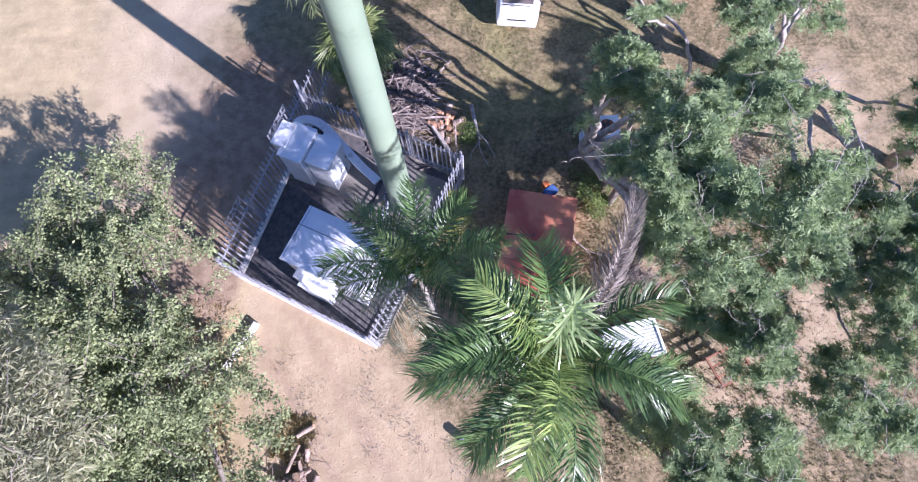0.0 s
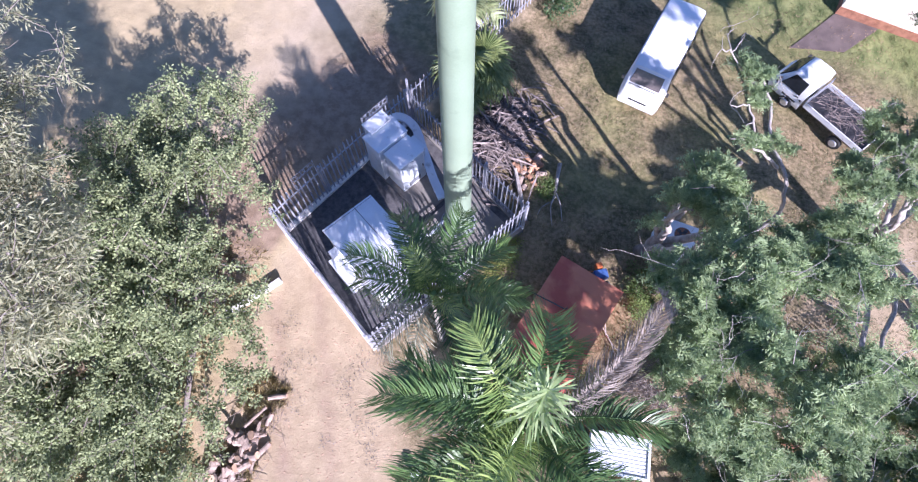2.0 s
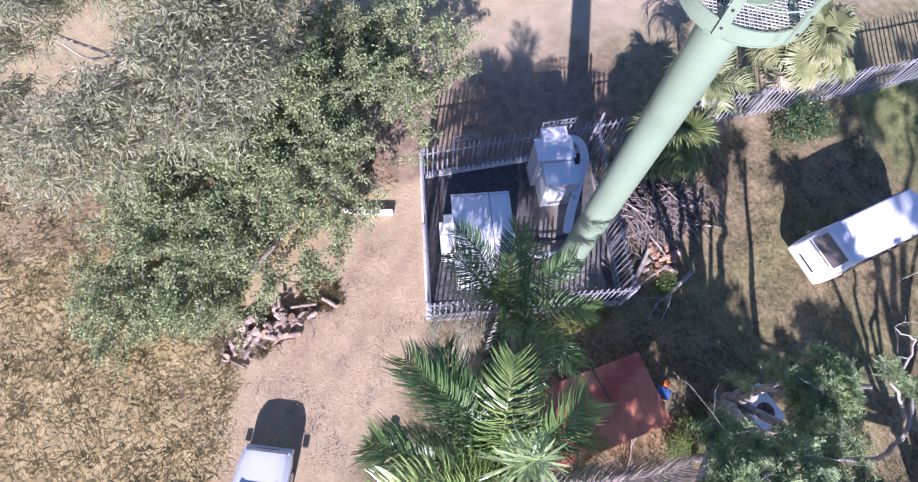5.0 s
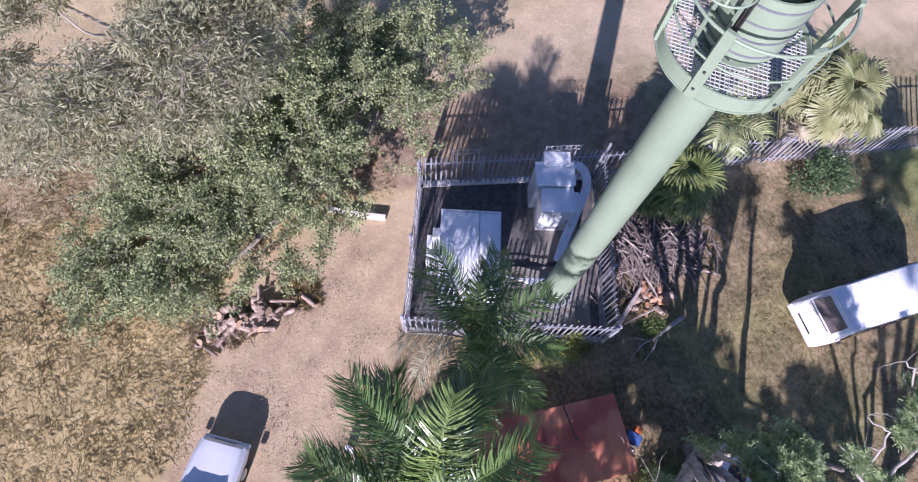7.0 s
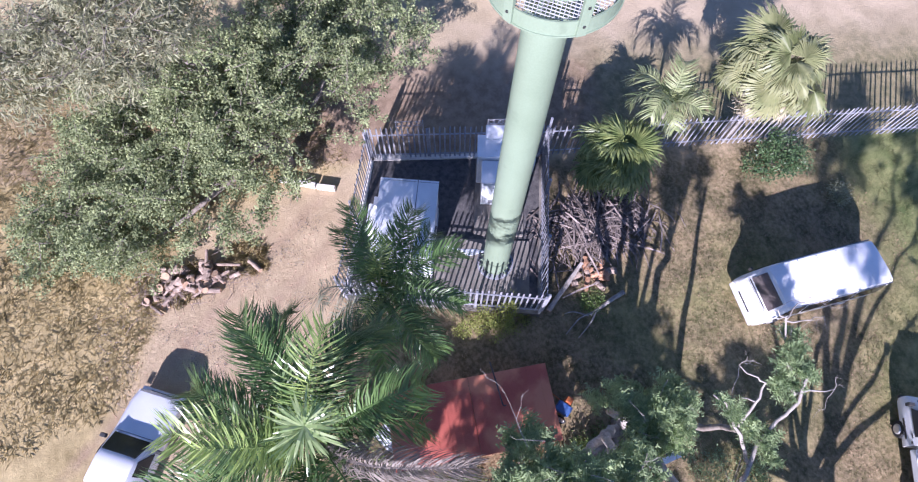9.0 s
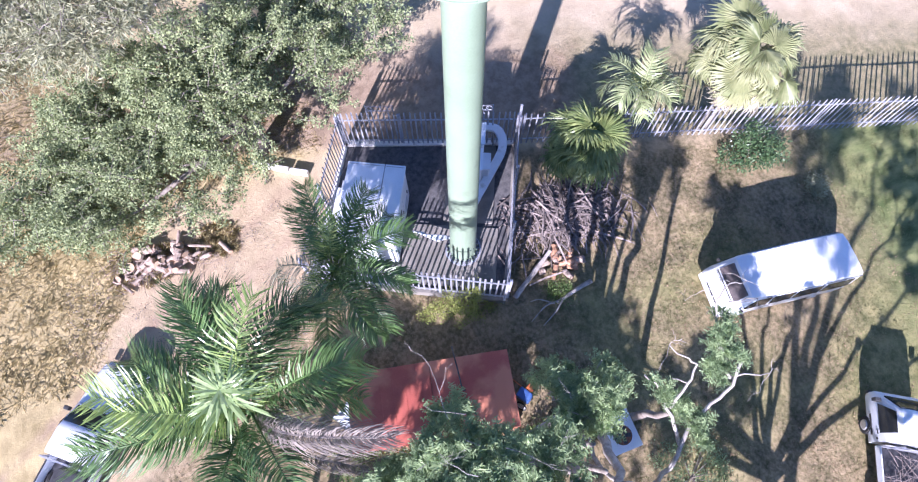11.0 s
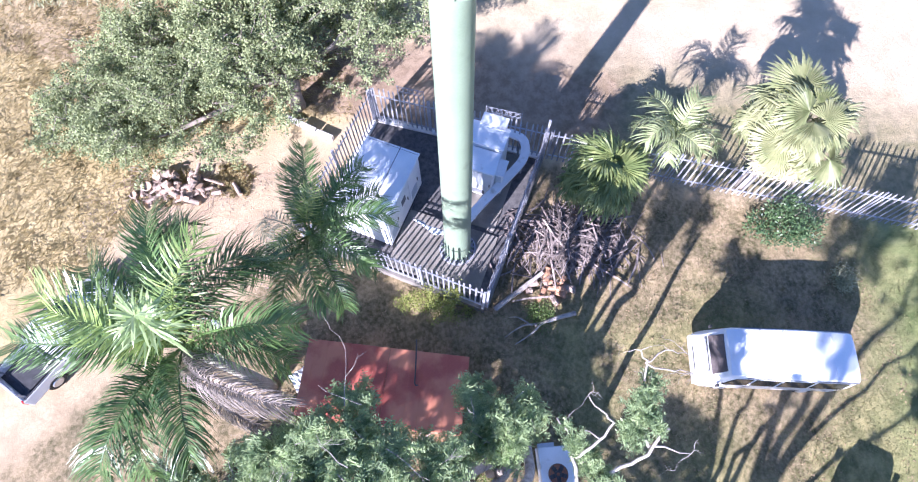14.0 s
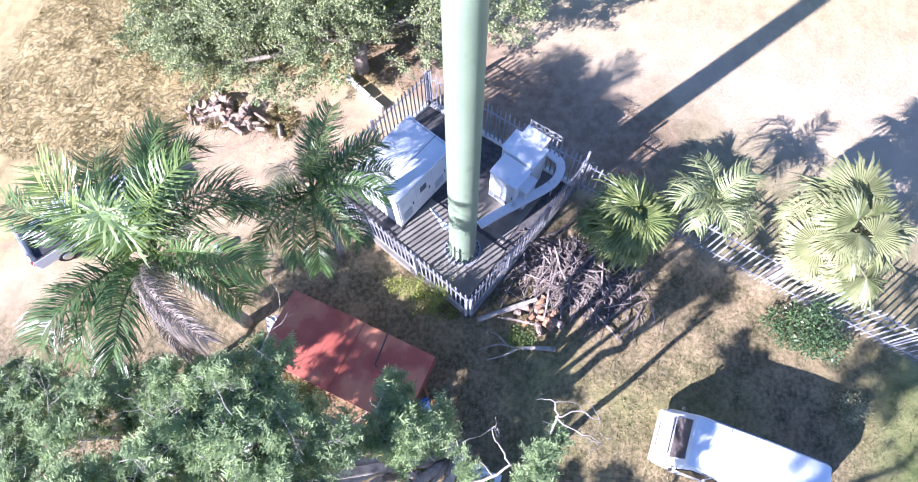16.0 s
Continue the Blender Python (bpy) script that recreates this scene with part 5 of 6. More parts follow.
def spear_mesh(name, length, count, leaflet, mat, seed):
    """The newest frond along +x, just opening: leaflets stand off all round its upper part, their faces towards the tip."""
    rnd = random.Random(seed)
    pts = [Vector((length * i / 8, 0, 0.12 * math.sin(i * 0.4))) for i in range(9)]
    pieces = [tube(pts, [0.045 - 0.0045 * i for i in range(9)], 5)]
    for k in range(count):
        t = 0.36 + 0.63 * (k / (count - 1)) ** 0.8
        i = min(int(t * 8), 7)
        base = pts[i].lerp(pts[i + 1], t * 8 - i)
        a = k * 2.4 + rnd.uniform(-0.5, 0.5)
        out = Vector((rnd.uniform(0.2, 0.9), math.cos(a), math.sin(a))).normalized()
        w = Vector((rnd.uniform(-0.6, 0.6), -math.sin(a), math.cos(a))).normalized() * rnd.uniform(0.045, 0.065)
        L = leaflet * rnd.uniform(0.65, 1.1) * (0.75 + 0.5 * math.sin(math.pi * min(1.0, t)))
        back = Vector((-0.3 * L * rnd.uniform(0.3, 1.3), 0, 0))
        q = [base, base + out * L * 0.45, base + out * L * 0.8 + back * 0.5, base + out * L + back]
        pieces.append(([q[0] - w * 0.3, q[0] + w * 0.3, q[1] - w * 0.5, q[1] + w * 0.5, q[2] - w * 0.36, q[2] + w * 0.36, q[3]], [(0, 1, 3, 2), (2, 3, 5, 4), (4, 5, 6)]))
    return mesh_of(name, *joined(pieces), mat)


def fan_mesh(name, petiole, radius, segs, mat, seed, split=0.5):
    """A fan palm leaf along +x: rising stalk, pleated blade bent down from its end, loose drooping segment tips."""
    rnd = random.Random(seed)
    pieces = [tube([(0, 0, 0), (petiole * 0.5, 0, petiole * 0.16), (petiole, 0, petiole * 0.12)], [0.03, 0.022, 0.016], 5)]
    c = Vector((petiole, 0, petiole * 0.12))
    sp = radians(rnd.uniform(108, 140))
    bend = Matrix.Rotation(rnd.uniform(0.35, 0.95), 3, "Y") @ Matrix.Rotation(rnd.uniform(-0.35, 0.35), 3, "X")
    fold = rnd.uniform(0.05, 0.3)
    inner = split * radius
    bow = rnd.uniform(0.2, 0.6)
    for k in range(segs):
        a = -sp + 2 * sp * (k + 0.5) / segs
        h = sp / segs * 0.97
        lean = -fold * abs(a) / sp
        d = Vector((math.cos(a), math.sin(a), lean))
        dl, dr = Vector((math.cos(a - h), math.sin(a - h), lean)), Vector((math.cos(a + h), math.sin(a + h), lean))
        L = radius * rnd.uniform(0.8, 1.12) * (1.0 - 0.25 * (abs(a) / sp) ** 3)
        sag = radius * bow * rnd.uniform(0.6, 1.4)
        down = Vector((0, 0, 1))
        side = Vector((-d.y, d.x, 0)) * radius
        pleat = 0.045 * radius
        ridge = d * inner - down * sag * 0.12
        mid = d * L * 0.74 - down * sag * 0.4 + side * rnd.uniform(-0.03, 0.03)
        tip = d * L * rnd.uniform(0.9, 1.0) - down * sag
        blade = [Vector((0, 0, 0)), dl * inner - down * (sag * 0.12 + pleat), ridge, dr * inner - down * (sag * 0.12 + pleat), mid - side * 0.036, mid + side * 0.036, tip]
        pieces.append(([c + bend @ v for v in blade], [(0, 1, 2), (0, 2, 3), (1, 4, 2), (2, 4, 5), (2, 5, 3), (4, 6, 5)]))
    return mesh_of(name, *joined(pieces), mat)


def place_leaves(parent, meshes, count, z, seed, name, tilt0, tilt1, radius=0.08, golden=2.4, scale=(0.85, 1.1), rise=0.0):
    rnd = random.Random(seed)
    for i in range(count):
        t = i / max(1, count - 1)
        a = i * golden + rnd.uniform(-0.25, 0.25)
        tilt = tilt0 + (tilt1 - tilt0) * t + rnd.uniform(-0.28, 0.28)
        s = rnd.uniform(*scale)
        o = obj(name, meshes[i % len(meshes)], parent)
        o.matrix_local = Matrix.Translation((0, 0, z + rise * (1 - t))) @ Matrix.Rotation(a, 4, "Z") @ Matrix.Translation((radius, 0, 0)) @ Matrix.Rotation(-tilt, 4, "Y") @ Matrix.Rotation(rnd.uniform(-0.7, 0.7), 4, "X") @ Matrix.Scale(s, 4)


ROYAL = [frond_mesh("frond", 3.8, 125, 0.74, d, M["palm_leaf"], k, 0.034, 0.15, 1.05, 0.7, w) for k, d, w in ((1, 1.9, 0.25), (2, 2.3, -0.2), (3, 1.6, 0.05), (5, 2.1, -0.4))]
SHORT = [frond_mesh("frond", 3.15, 112, 0.6, d, M["palm_leaf"], k, 0.031, 0.15, 1.0, 0.65, w) for k, d, w in ((41, 1.9, 0.2), (42, 2.2, -0.25), (43, 1.7, 0.0))]
SPEAR = [spear_mesh("spear_frond", 3.35, 110, 0.88, M["palm_spear"], 37)]
ROYAL_UP = [frond_mesh("young_frond", 3.8, 72, 0.88, d, M["palm_young"], k, 0.040, 0.15, 1.1, 0.2, w) for k, d, w in ((31, 1.25, 0.1), (32, 1.5, -0.15))]
ROYAL_DRY = [frond_mesh("dry_frond", 4.4, 62, 0.8, 2.3, M["palm_dry"], k, 0.045, 0.1, 0.8, 1.0, w) for k, w in ((13, 0.3), (14, -0.2))]
ROYAL_DEAD = [frond_mesh("dead_frond", 4.0, 210, 0.36, 1.5, M["palm_dead"], k, 0.02, 0.1, 2.2, 1.5, 0.5) for k in (4,)]
ARECA = [frond_mesh("frond", 2.0, 40, 0.52, 2.6, M["areca_leaf"], k, 0.042, 0.5, 0.5, 0.6) for k in (6, 7)]
FAN = [fan_mesh("fan_leaf", 0.85, 0.82, 36, M["fan_leaf"], k, 0.52) for k in (8, 9, 18, 19, 28)]
FAN_DARK = [fan_mesh("fan_leaf", 0.5, 0.55, 30, M["fan_dark"], k, 0.45) for k in (10, 11, 20)]
FAN_DEAD = [fan_mesh("dead_leaf", 0.8, 0.85, 22, M["fan_dry"], k, 0.5) for k in (12, 22)]


def royal_palm(x, y, height, label, fronds, size=1.0, small=False):
    """fronds: heading and lift in degrees, which mesh, scale."""
    p = thing("royal_palm", pose(x, y, 0), label, "palm tree", "royal palms")
    h = height - 1.1 * size
    tube_part("trunk", [(0.1, -0.05, -0.1), (0.06, 0, h * 0.3), (0.02, 0, h * 0.7), (0, 0, h)], [0.24 * size, 0.20 * size, 0.17 * size, 0.15 * size], M["palm_trunk"], p, sides=14)
    tube_part("crownshaft", [(0, 0, h), (0, 0, h + 0.4), (0, 0, h + 0.9), (0, 0, height + 0.1)], [0.17 * size, 0.19 * size, 0.13 * size, 0.05], M["crownshaft"], p, sides=14)
    rnd = random.Random(int(x * 100))
    for head, lift, kind, scale in fronds:
        src = {"g": SHORT if small else ROYAL, "u": ROYAL_UP, "s": SPEAR, "d": ROYAL_DRY, "x": ROYAL_DEAD}[kind]
        me = src[rnd.randrange(len(src))]
        o = obj(me.name.split(".")[0], me, p, "dead grey frond" if kind == "x" else "")
        o.matrix_local = Matrix.Translation((0, 0, height - 0.1 - (0.25 if kind in "dx" else 0))) @ Matrix.Rotation(radians(head + (0 if kind == "x" else rnd.uniform(-6, 6))), 4, "Z") @ Matrix.Translation((0.06, 0, 0)) @ Matrix.Rotation(-radians(lift), 4, "Y") @ Matrix.Rotation(rnd.uniform(-0.5, 0.5), 4, "X") @ Matrix.Scale(scale * (1.0 if small and kind == "g" else size), 4)
    return p


royal_palm(2.12, 2.0, 7.45, "tall royal palm with long arching plumes of green leaflets", [(78, 82, "s", 1.0), (-98, 68, "u", 0.85), (150, 66, "u", 0.95), (24, 50, "g", 0.95), (-27, 42, "g", 1.0), (-90, 50, "g", 1.05), (-124, 48, "g", 1.02), (-113, 60, "u", 0.98), (-168, 46, "g", 1.05), (152, 50, "g", 1.0), (166, 54, "g", 1.05), (176, 44, "g", 1.0), (89, 42, "g", 0.98), (84, 30, "g", 0.9), (-140, 28, "g", 0.95), (-105, 26, "g", 0.95), (140, 30, "g", 0.95), (-22, 26, "g", 0.95), (34, 56, "x", 1.25), (27, 34, "x", 1.05)])
royal_palm(-1.3, 5.0, 5.6, "shorter royal palm beside the fenced compound, dark green fronds", [(4, 46, "g", 1.0), (40, 50, "g", 0.95), (84, 52, "g", 1.0), (120, 46, "g", 1.0), (166, 46, "g", 1.0), (-25, 34, "g", 0.95), (62, 28, "g", 0.9), (140, 76, "u", 0.75), (-40, 74, "u", 0.7), (-125, 8, "d", 1.0), (-146, 2, "d", 0.95), (-108, -4, "d", 0.9), (22, 22, "g", 0.95), (104, 24, "g", 0.95), (145, 28, "g", 0.92), (-170, 40, "g", 0.95), (-45, 44, "g", 0.9)], 0.74, True)


def fan_palm(x, y, height, meshes, count, seed, label, size=1.0, dead=6):
    p = thing("fan_palm", pose(x, y, 0), label, "palm tree", "fan palms by the fence")
    tube_part("trunk", [(0, 0, -0.1), (0.03, 0, height * 0.5), (0, 0, height)], [0.2 * size, 0.16 * size, 0.13 * size], M["palm_trunk"], p, sides=12)
    place_leaves(p, meshes, count, height - 0.1, seed, "fan_leaf", 1.35, -0.35, 0.08, 2.4, (0.65 * size, 1.15 * size), 0.35)
    if dead:
        place_leaves(p, FAN_DEAD, dead, height - 0.35, seed + 9, "dead_leaf", -0.5, -1.25, 0.1, 2.4, (0.8 * size, 1.0 * size))
    return p


fan_palm(-3.05, 22.1, 4.35, FAN, 23, 31, "large pale yellow-green fan palm leaning over the boundary fence", 1.55, 8)
fan_palm(-3.4, 15.75, 2.35, FAN_DARK, 60, 32, "low dark green fan palm beside the boundary fence", 2.0, 0)
areca = thing("feather_palm", pose(-4.25, 18.55, 0), "slim feather palm with a few arching fronds at the fence", "palm tree")
tube_part("trunk", [(0, 0, -0.1), (0.05, 0.05, 1.5), (0, 0, 3.2)], [0.09, 0.07, 0.06], M["palm_trunk"], areca, sides=10)
place_leaves(areca, ARECA, 8, 3.1, 41, "frond", 1.2, 0.35, 0.05, 2.4, (1.0, 1.3))


def leaf_cloud(name, centres, per, spread, size, aspect, mat, seed, droop=0.2, up=0.6):
    """Many small folded leaves round each twig centre: one mesh."""
    rng = np.random.default_rng(seed)
    c = np.repeat(np.asarray(centres, float), per, axis=0)
    n = len(c)
    off = rng.normal(0, 1, (n, 3)) * np.array([spread, spread, spread * 0.6])
    p = c + off
    d = off + rng.normal(0, 0.5, (n, 3)) * spread
    d[:, 2] -= droop * spread
    d /= np.linalg.norm(d, axis=1, keepdims=True) + 1e-6
    nrm = rng.normal(0, 0.6, (n, 3))
    nrm[:, 2] += up
    side = np.cross(d, nrm)
    side /= np.linalg.norm(side, axis=1, keepdims=True) + 1e-6
    L = size * rng.uniform(0.6, 1.25, (n, 1))
    w = side * L * aspect
    mid = p + d * L * 0.5
    tip = p + d * L
    verts = np.stack([p, mid + w, tip, mid - w], 1).reshape(-1, 3)
    idx = np.arange(n)[:, None] * 4
    tris = idx + np.array([[0, 1, 2, 3]])
    me = bpy.data.meshes.new(name)
    me.vertices.add(len(verts))
    me.vertices.foreach_set("co", verts.ravel())
    me.loops.add(n * 4)
    me.loops.foreach_set("vertex_index", tris.ravel().astype(np.int32))
    me.polygons.add(n)
    me.polygons.foreach_set("loop_start", np.arange(n, dtype=np.int32) * 4)
    me.update(calc_edges=True)
    me.materials.append(mat)
    return me


def rosettes(name, centres, rays, length, leaflets, mat, seed):
    """Feathery tufts: rays of small paired leaflets from each centre."""
    rng = np.random.default_rng(seed)
    c = np.asarray(centres, float)
    c = np.repeat(c, rays, axis=0)
    n = len(c)
    a = rng.uniform(0, 2 * np.pi, n)
    el = rng.uniform(-0.5, 0.95, n)
    d = np.stack([np.cos(a) * np.cos(el), np.sin(a) * np.cos(el), np.sin(el)], 1)
    L = length * rng.uniform(0.4, 1.2, n)
    side = np.stack([-np.sin(a), np.cos(a), np.zeros(n)], 1)
    out = []
    for k in range(leaflets):
        t = (k + 1) / leaflets
        base = c + d * (L * t)[:, None]
        base[:, 2] -= 0.35 * L * t * t
        for s in (1, -1):
            w = 0.30 * length * math.sin(math.pi * (0.25 + 0.65 * t)) * rng.uniform(0.3, 1.3, (n, 1))
            tip = base + side * s * w + d * w * rng.uniform(-0.2, 1.0, (n, 1)) + rng.normal(0, 0.28, (n, 3)) * w
            b2 = base + d * (L / leaflets * rng.uniform(0.4, 0.9, n))[:, None] + rng.normal(0, 0.008, (n, 3))
            m2 = tip + d * (L / leaflets * 0.35)[:, None] + rng.normal(0, 0.012, (n, 3))
            out.append(np.stack([base, tip, m2, b2], 1))
    v = np.concatenate(out).reshape(-1, 3)
    q = len(v) // 4
    me = bpy.data.meshes.new(name)
    me.vertices.add(len(v))
    me.vertices.foreach_set("co", v.ravel())
    me.loops.add(q * 4)
    me.loops.foreach_set("vertex_index", np.arange(q * 4, dtype=np.int32))
    me.polygons.add(q)
    me.polygons.foreach_set("loop_start", np.arange(q, dtype=np.int32) * 4)
    me.update(calc_edges=True)
    me.materials.append(mat)
    return me


def in_blobs(blobs, density, seed, shell=0.45, hole=None, hole_scale=0.55, gaps=(), bump=0.5):
    """Twig centres in the outer part of overlapping ellipsoids, with gaps."""
    rnd = random.Random(seed)
    out = []
    for x, y, z, rx, ry, rz in blobs:
        for _ in range(int(density * rx * ry * 3.14)):
            a, u = rnd.uniform(0, 2 * math.pi), rnd.random() ** 0.5
            r = u
            top = math.sqrt(max(0, 1 - r * r))
            zz = top * rnd.uniform(-0.35, 1.0) if rnd.random() < shell else top * rnd.uniform(0.55, 1.0)
            p = Vector((x + rx * r * math.cos(a), y + ry * r * math.sin(a), z + rz * zz))
            g = noise.noise((p.x * hole_scale, p.y * hole_scale, p.z * 0.4 + seed))
            if any(math.hypot(p.x - gx_, p.y - gy_) < gr for gx_, gy_, gr in gaps):
                continue
            if hole is None or g > hole:
                p += Vector((0, 0, bump * noise.noise((p.x * 0.9, p.y * 0.9, seed + 4.0))))
                out.append(p)
    return out


def limb_paths(base, fork_z, targets, seed, r0):
    rnd = random.Random(seed)
    out = []
    for t in targets:
        t = Vector(t)
        b = Vector((base[0], base[1], fork_z * rnd.uniform(0.75, 1.0)))
        m1 = b.lerp(t, 0.4) + Vector((rnd.uniform(-0.4, 0.4), rnd.uniform(-0.4, 0.4), rnd.uniform(0.1, 0.5)))
        m2 = b.lerp(t, 0.75) + Vector((rnd.uniform(-0.4, 0.4), rnd.uniform(-0.4, 0.4), rnd.uniform(-0.1, 0.3)))
        out.append(bezier([b, m1, m2, t], 4))
    return out


def twigs(parent, tips, mat, seed, n=6, length=0.9, r=0.018):
    """Bare crooked twigs that fork from the limb tips: one mesh."""
    rnd = random.Random(seed)
    bits = []

    def shoot(p, d, size, thick, depth):
        way = [p.copy()]
        for _ in range(4):
            d = (d + Vector((rnd.uniform(-1, 1), rnd.uniform(-1, 1), rnd.uniform(-0.6, 0.6))) * 0.42).normalized()
            p = p + d * size / 4
            way.append(p.copy())
            if depth and rnd.random() < 0.45:
                e = (d + Vector((rnd.uniform(-1, 1), rnd.uniform(-1, 1), rnd.uniform(-0.3, 0.6)))).normalized()
                shoot(p, e, size * 0.5, thick * 0.6, depth - 1)
        bits.append(tube(way, [thick * (1 - 0.18 * i) for i in range(5)], 4, False))

    for t in tips:
        for _ in range(max(1, n // 2)):
            shoot(Vector(t), Vector((rnd.uniform(-1, 1), rnd.uniform(-1, 1), rnd.uniform(-0.2, 0.7))).normalized(), length * rnd.uniform(0.7, 1.5), r, 2)
    return tagged(obj("twig_rest", mesh_of("twig_rest", *joined(bits), mat), parent), kind="stuff")


def sprays(starts, centre, length, steps, jitter, seed):
    """Points along leafy branchlets that grow outwards from the crown."""
    rnd = random.Random(seed)
    out, sticks = [], []
    for p in starts:
        d = Vector((p.x - centre[0], p.y - centre[1], 0))
        d = d.normalized() if d.length > 0.1 else Vector((0, 0, 0))
        d = (d * 0.7 + Vector((rnd.uniform(-1, 1), rnd.uniform(-1, 1), rnd.uniform(-0.25, 0.7)))).normalized()
        q = p - d * length * 0.5
        way = [q.copy()]
        for k in range(steps):
            q = q + d * (length / steps)
            d = (d + Vector((rnd.uniform(-1, 1), rnd.uniform(-1, 1), rnd.uniform(-0.6, 0.4))) * 0.22).normalized()
            out.append(q + Vector((rnd.uniform(-1, 1), rnd.uniform(-1, 1), rnd.uniform(-1, 1))) * jitter)
            way.append(q.copy())
        sticks.append(tube(way[::3], [0.016 - 0.011 * i / max(1, len(way[::3]) - 1) for i in range(len(way[::3]))], 4, False))
    return out, sticks


# broad dark green thorn tree along the track
west = thing("thorn_tree", pose(0, 0, 0), "wide dense dark green thorn tree beside the dirt track", "tree")
WEST = [(-10.9, 6.4, 2.9, 2.6, 2.8, 2.2), (-12.6, 9.2, 2.8, 2.3, 2.4, 1.9), (-9.9, 3.2, 2.9, 2.5, 2.6, 2.1), (-11.8, 3.0, 3.4, 2.8, 2.8, 2.1), (-8.7, 0.9, 2.3, 2.0, 2.1, 1.9), (-9.4, -1.9, 2.1, 2.6, 2.3, 1.7), (-11.6, -0.8, 2.5, 2.6, 2.5, 1.8), (-9.6, -4.2, 1.2, 2.0, 1.5, 1.2), (-13.9, 6.0, 2.8, 2.4, 3.0, 1.9), (-12.2, -3.6, 1.6, 2.2, 1.7, 1.4), (-14.2, -0.6, 2.2, 2.0, 2.2, 1.5), (-10.4, -5.6, 0.9, 2.2, 1.4, 1.0), (-8.0, -2.6, 1.3, 1.3, 1.7, 1.1)]
wc = in_blobs(WEST, 8.0, 51, 0.4, -0.12, 0.95, (), 1.5)
ws, wt = sprays(wc, (-10.6, 3.5), 1.5, 10, 0.05, 55)
tagged(obj("crown", leaf_cloud("crown", ws, 18, 0.075, 0.115, 0.28, M["acacia_leaf"], 52), west), kind="stuff")
tagged(obj("twig_mass", mesh_of("twig_mass", *joined(wt), M["bark"]), west), kind="stuff")
tube_part("trunk", [(-10.3, 3.6, -0.1), (-10.2, 3.7, 0.9), (-10.4, 3.9, 1.9)], [0.38, 0.30, 0.24], M["bark"], west, sides=14)
for i, p in enumerate(limb_paths((-10.4, 3.9), 1.9, [(b[0], b[1], b[2] + 0.7) for b in WEST], 53, 0.2)):
    tube_part("limb", p, [0.15 - 0.11 * k / (len(p) - 1) for k in range(len(p))], M["bark"], west)
twigs(west, [wc[i] for i in range(0, len(wc), 22)], M["bark"], 54, 3, 0.7, 0.014)

grey = thing("willow_tree", pose(0, 0, 0), "airy grey-green narrow-leaved tree with bare pale limbs", "tree")
GREY = [(-13.0, 0.8, 8.4, 2.5, 2.6, 1.3), (-15.2, 2.8, 8.2, 2.8, 2.6, 1.5), (-10.6, 0.9, 8.7, 1.8, 1.8, 0.9), (-11.4, -2.2, 8.2, 1.7, 1.6, 1.0), (-15.6, -1.6, 7.8, 2.4, 2.2, 1.4), (-12.2, 3.0, 8.4, 1.6, 1.4, 0.9), (-17.0, 7.2, 7.4, 2.4, 2.4, 1.4), (-13.6, -4.4, 7.2, 1.8, 1.4, 1.0), (-18.2, 1.6, 7.8, 2.2, 2.2, 1.2), (-18.8, -2.8, 7.2, 2.0, 2.0, 1.1), (-18.6, 4.6, 7.6, 2.0, 1.8, 1.1)]
gc = in_blobs(GREY, 6.0, 61, 0.4, -0.16, 0.55)
gs, gt = sprays(gc, (-15, 1.5), 1.7, 9, 0.06, 65)
tagged(obj("crown", leaf_cloud("crown", gs, 24, 0.13, 0.20, 0.10, M["grey_leaf"], 62, 0.8), grey), kind="stuff")
tagged(obj("twig_mass", mesh_of("twig_mass", *joined(gt), M["bark"]), grey), kind="stuff")
tube_part("trunk", [(-15.6, 1.8, -0.1), (-15.5, 1.7, 2.2), (-15.3, 1.5, 4.6)], [0.38, 0.30, 0.22], M["pale_bark"], grey, sides=14)
for p in limb_paths((-15.3, 1.5), 4.6, [(b[0] + 0.6, b[1], b[2] + 0.7) for b in GREY] + [(-14.5, -5.5, 7.0), (-17.0, -5.0, 6.0)], 63, 0.2):
    tube_part("limb", p, [0.085 - 0.065 * k / (len(p) - 1) for k in range(len(p))], M["pale_bark"], grey)
twigs(grey, [gc[i] for i in range(0, len(gc), 9)], M["bark"], 64, 4, 1.0, 0.014)


# two feathery trees over the yard
def kinked(p, seed, amount):
    rnd = random.Random(seed)
    return [q + Vector((rnd.uniform(-1, 1), rnd.uniform(-1, 1), rnd.uniform(-1, 1))) * (amount if 0 < i < len(p) - 1 else 0) for i, q in enumerate(p)]


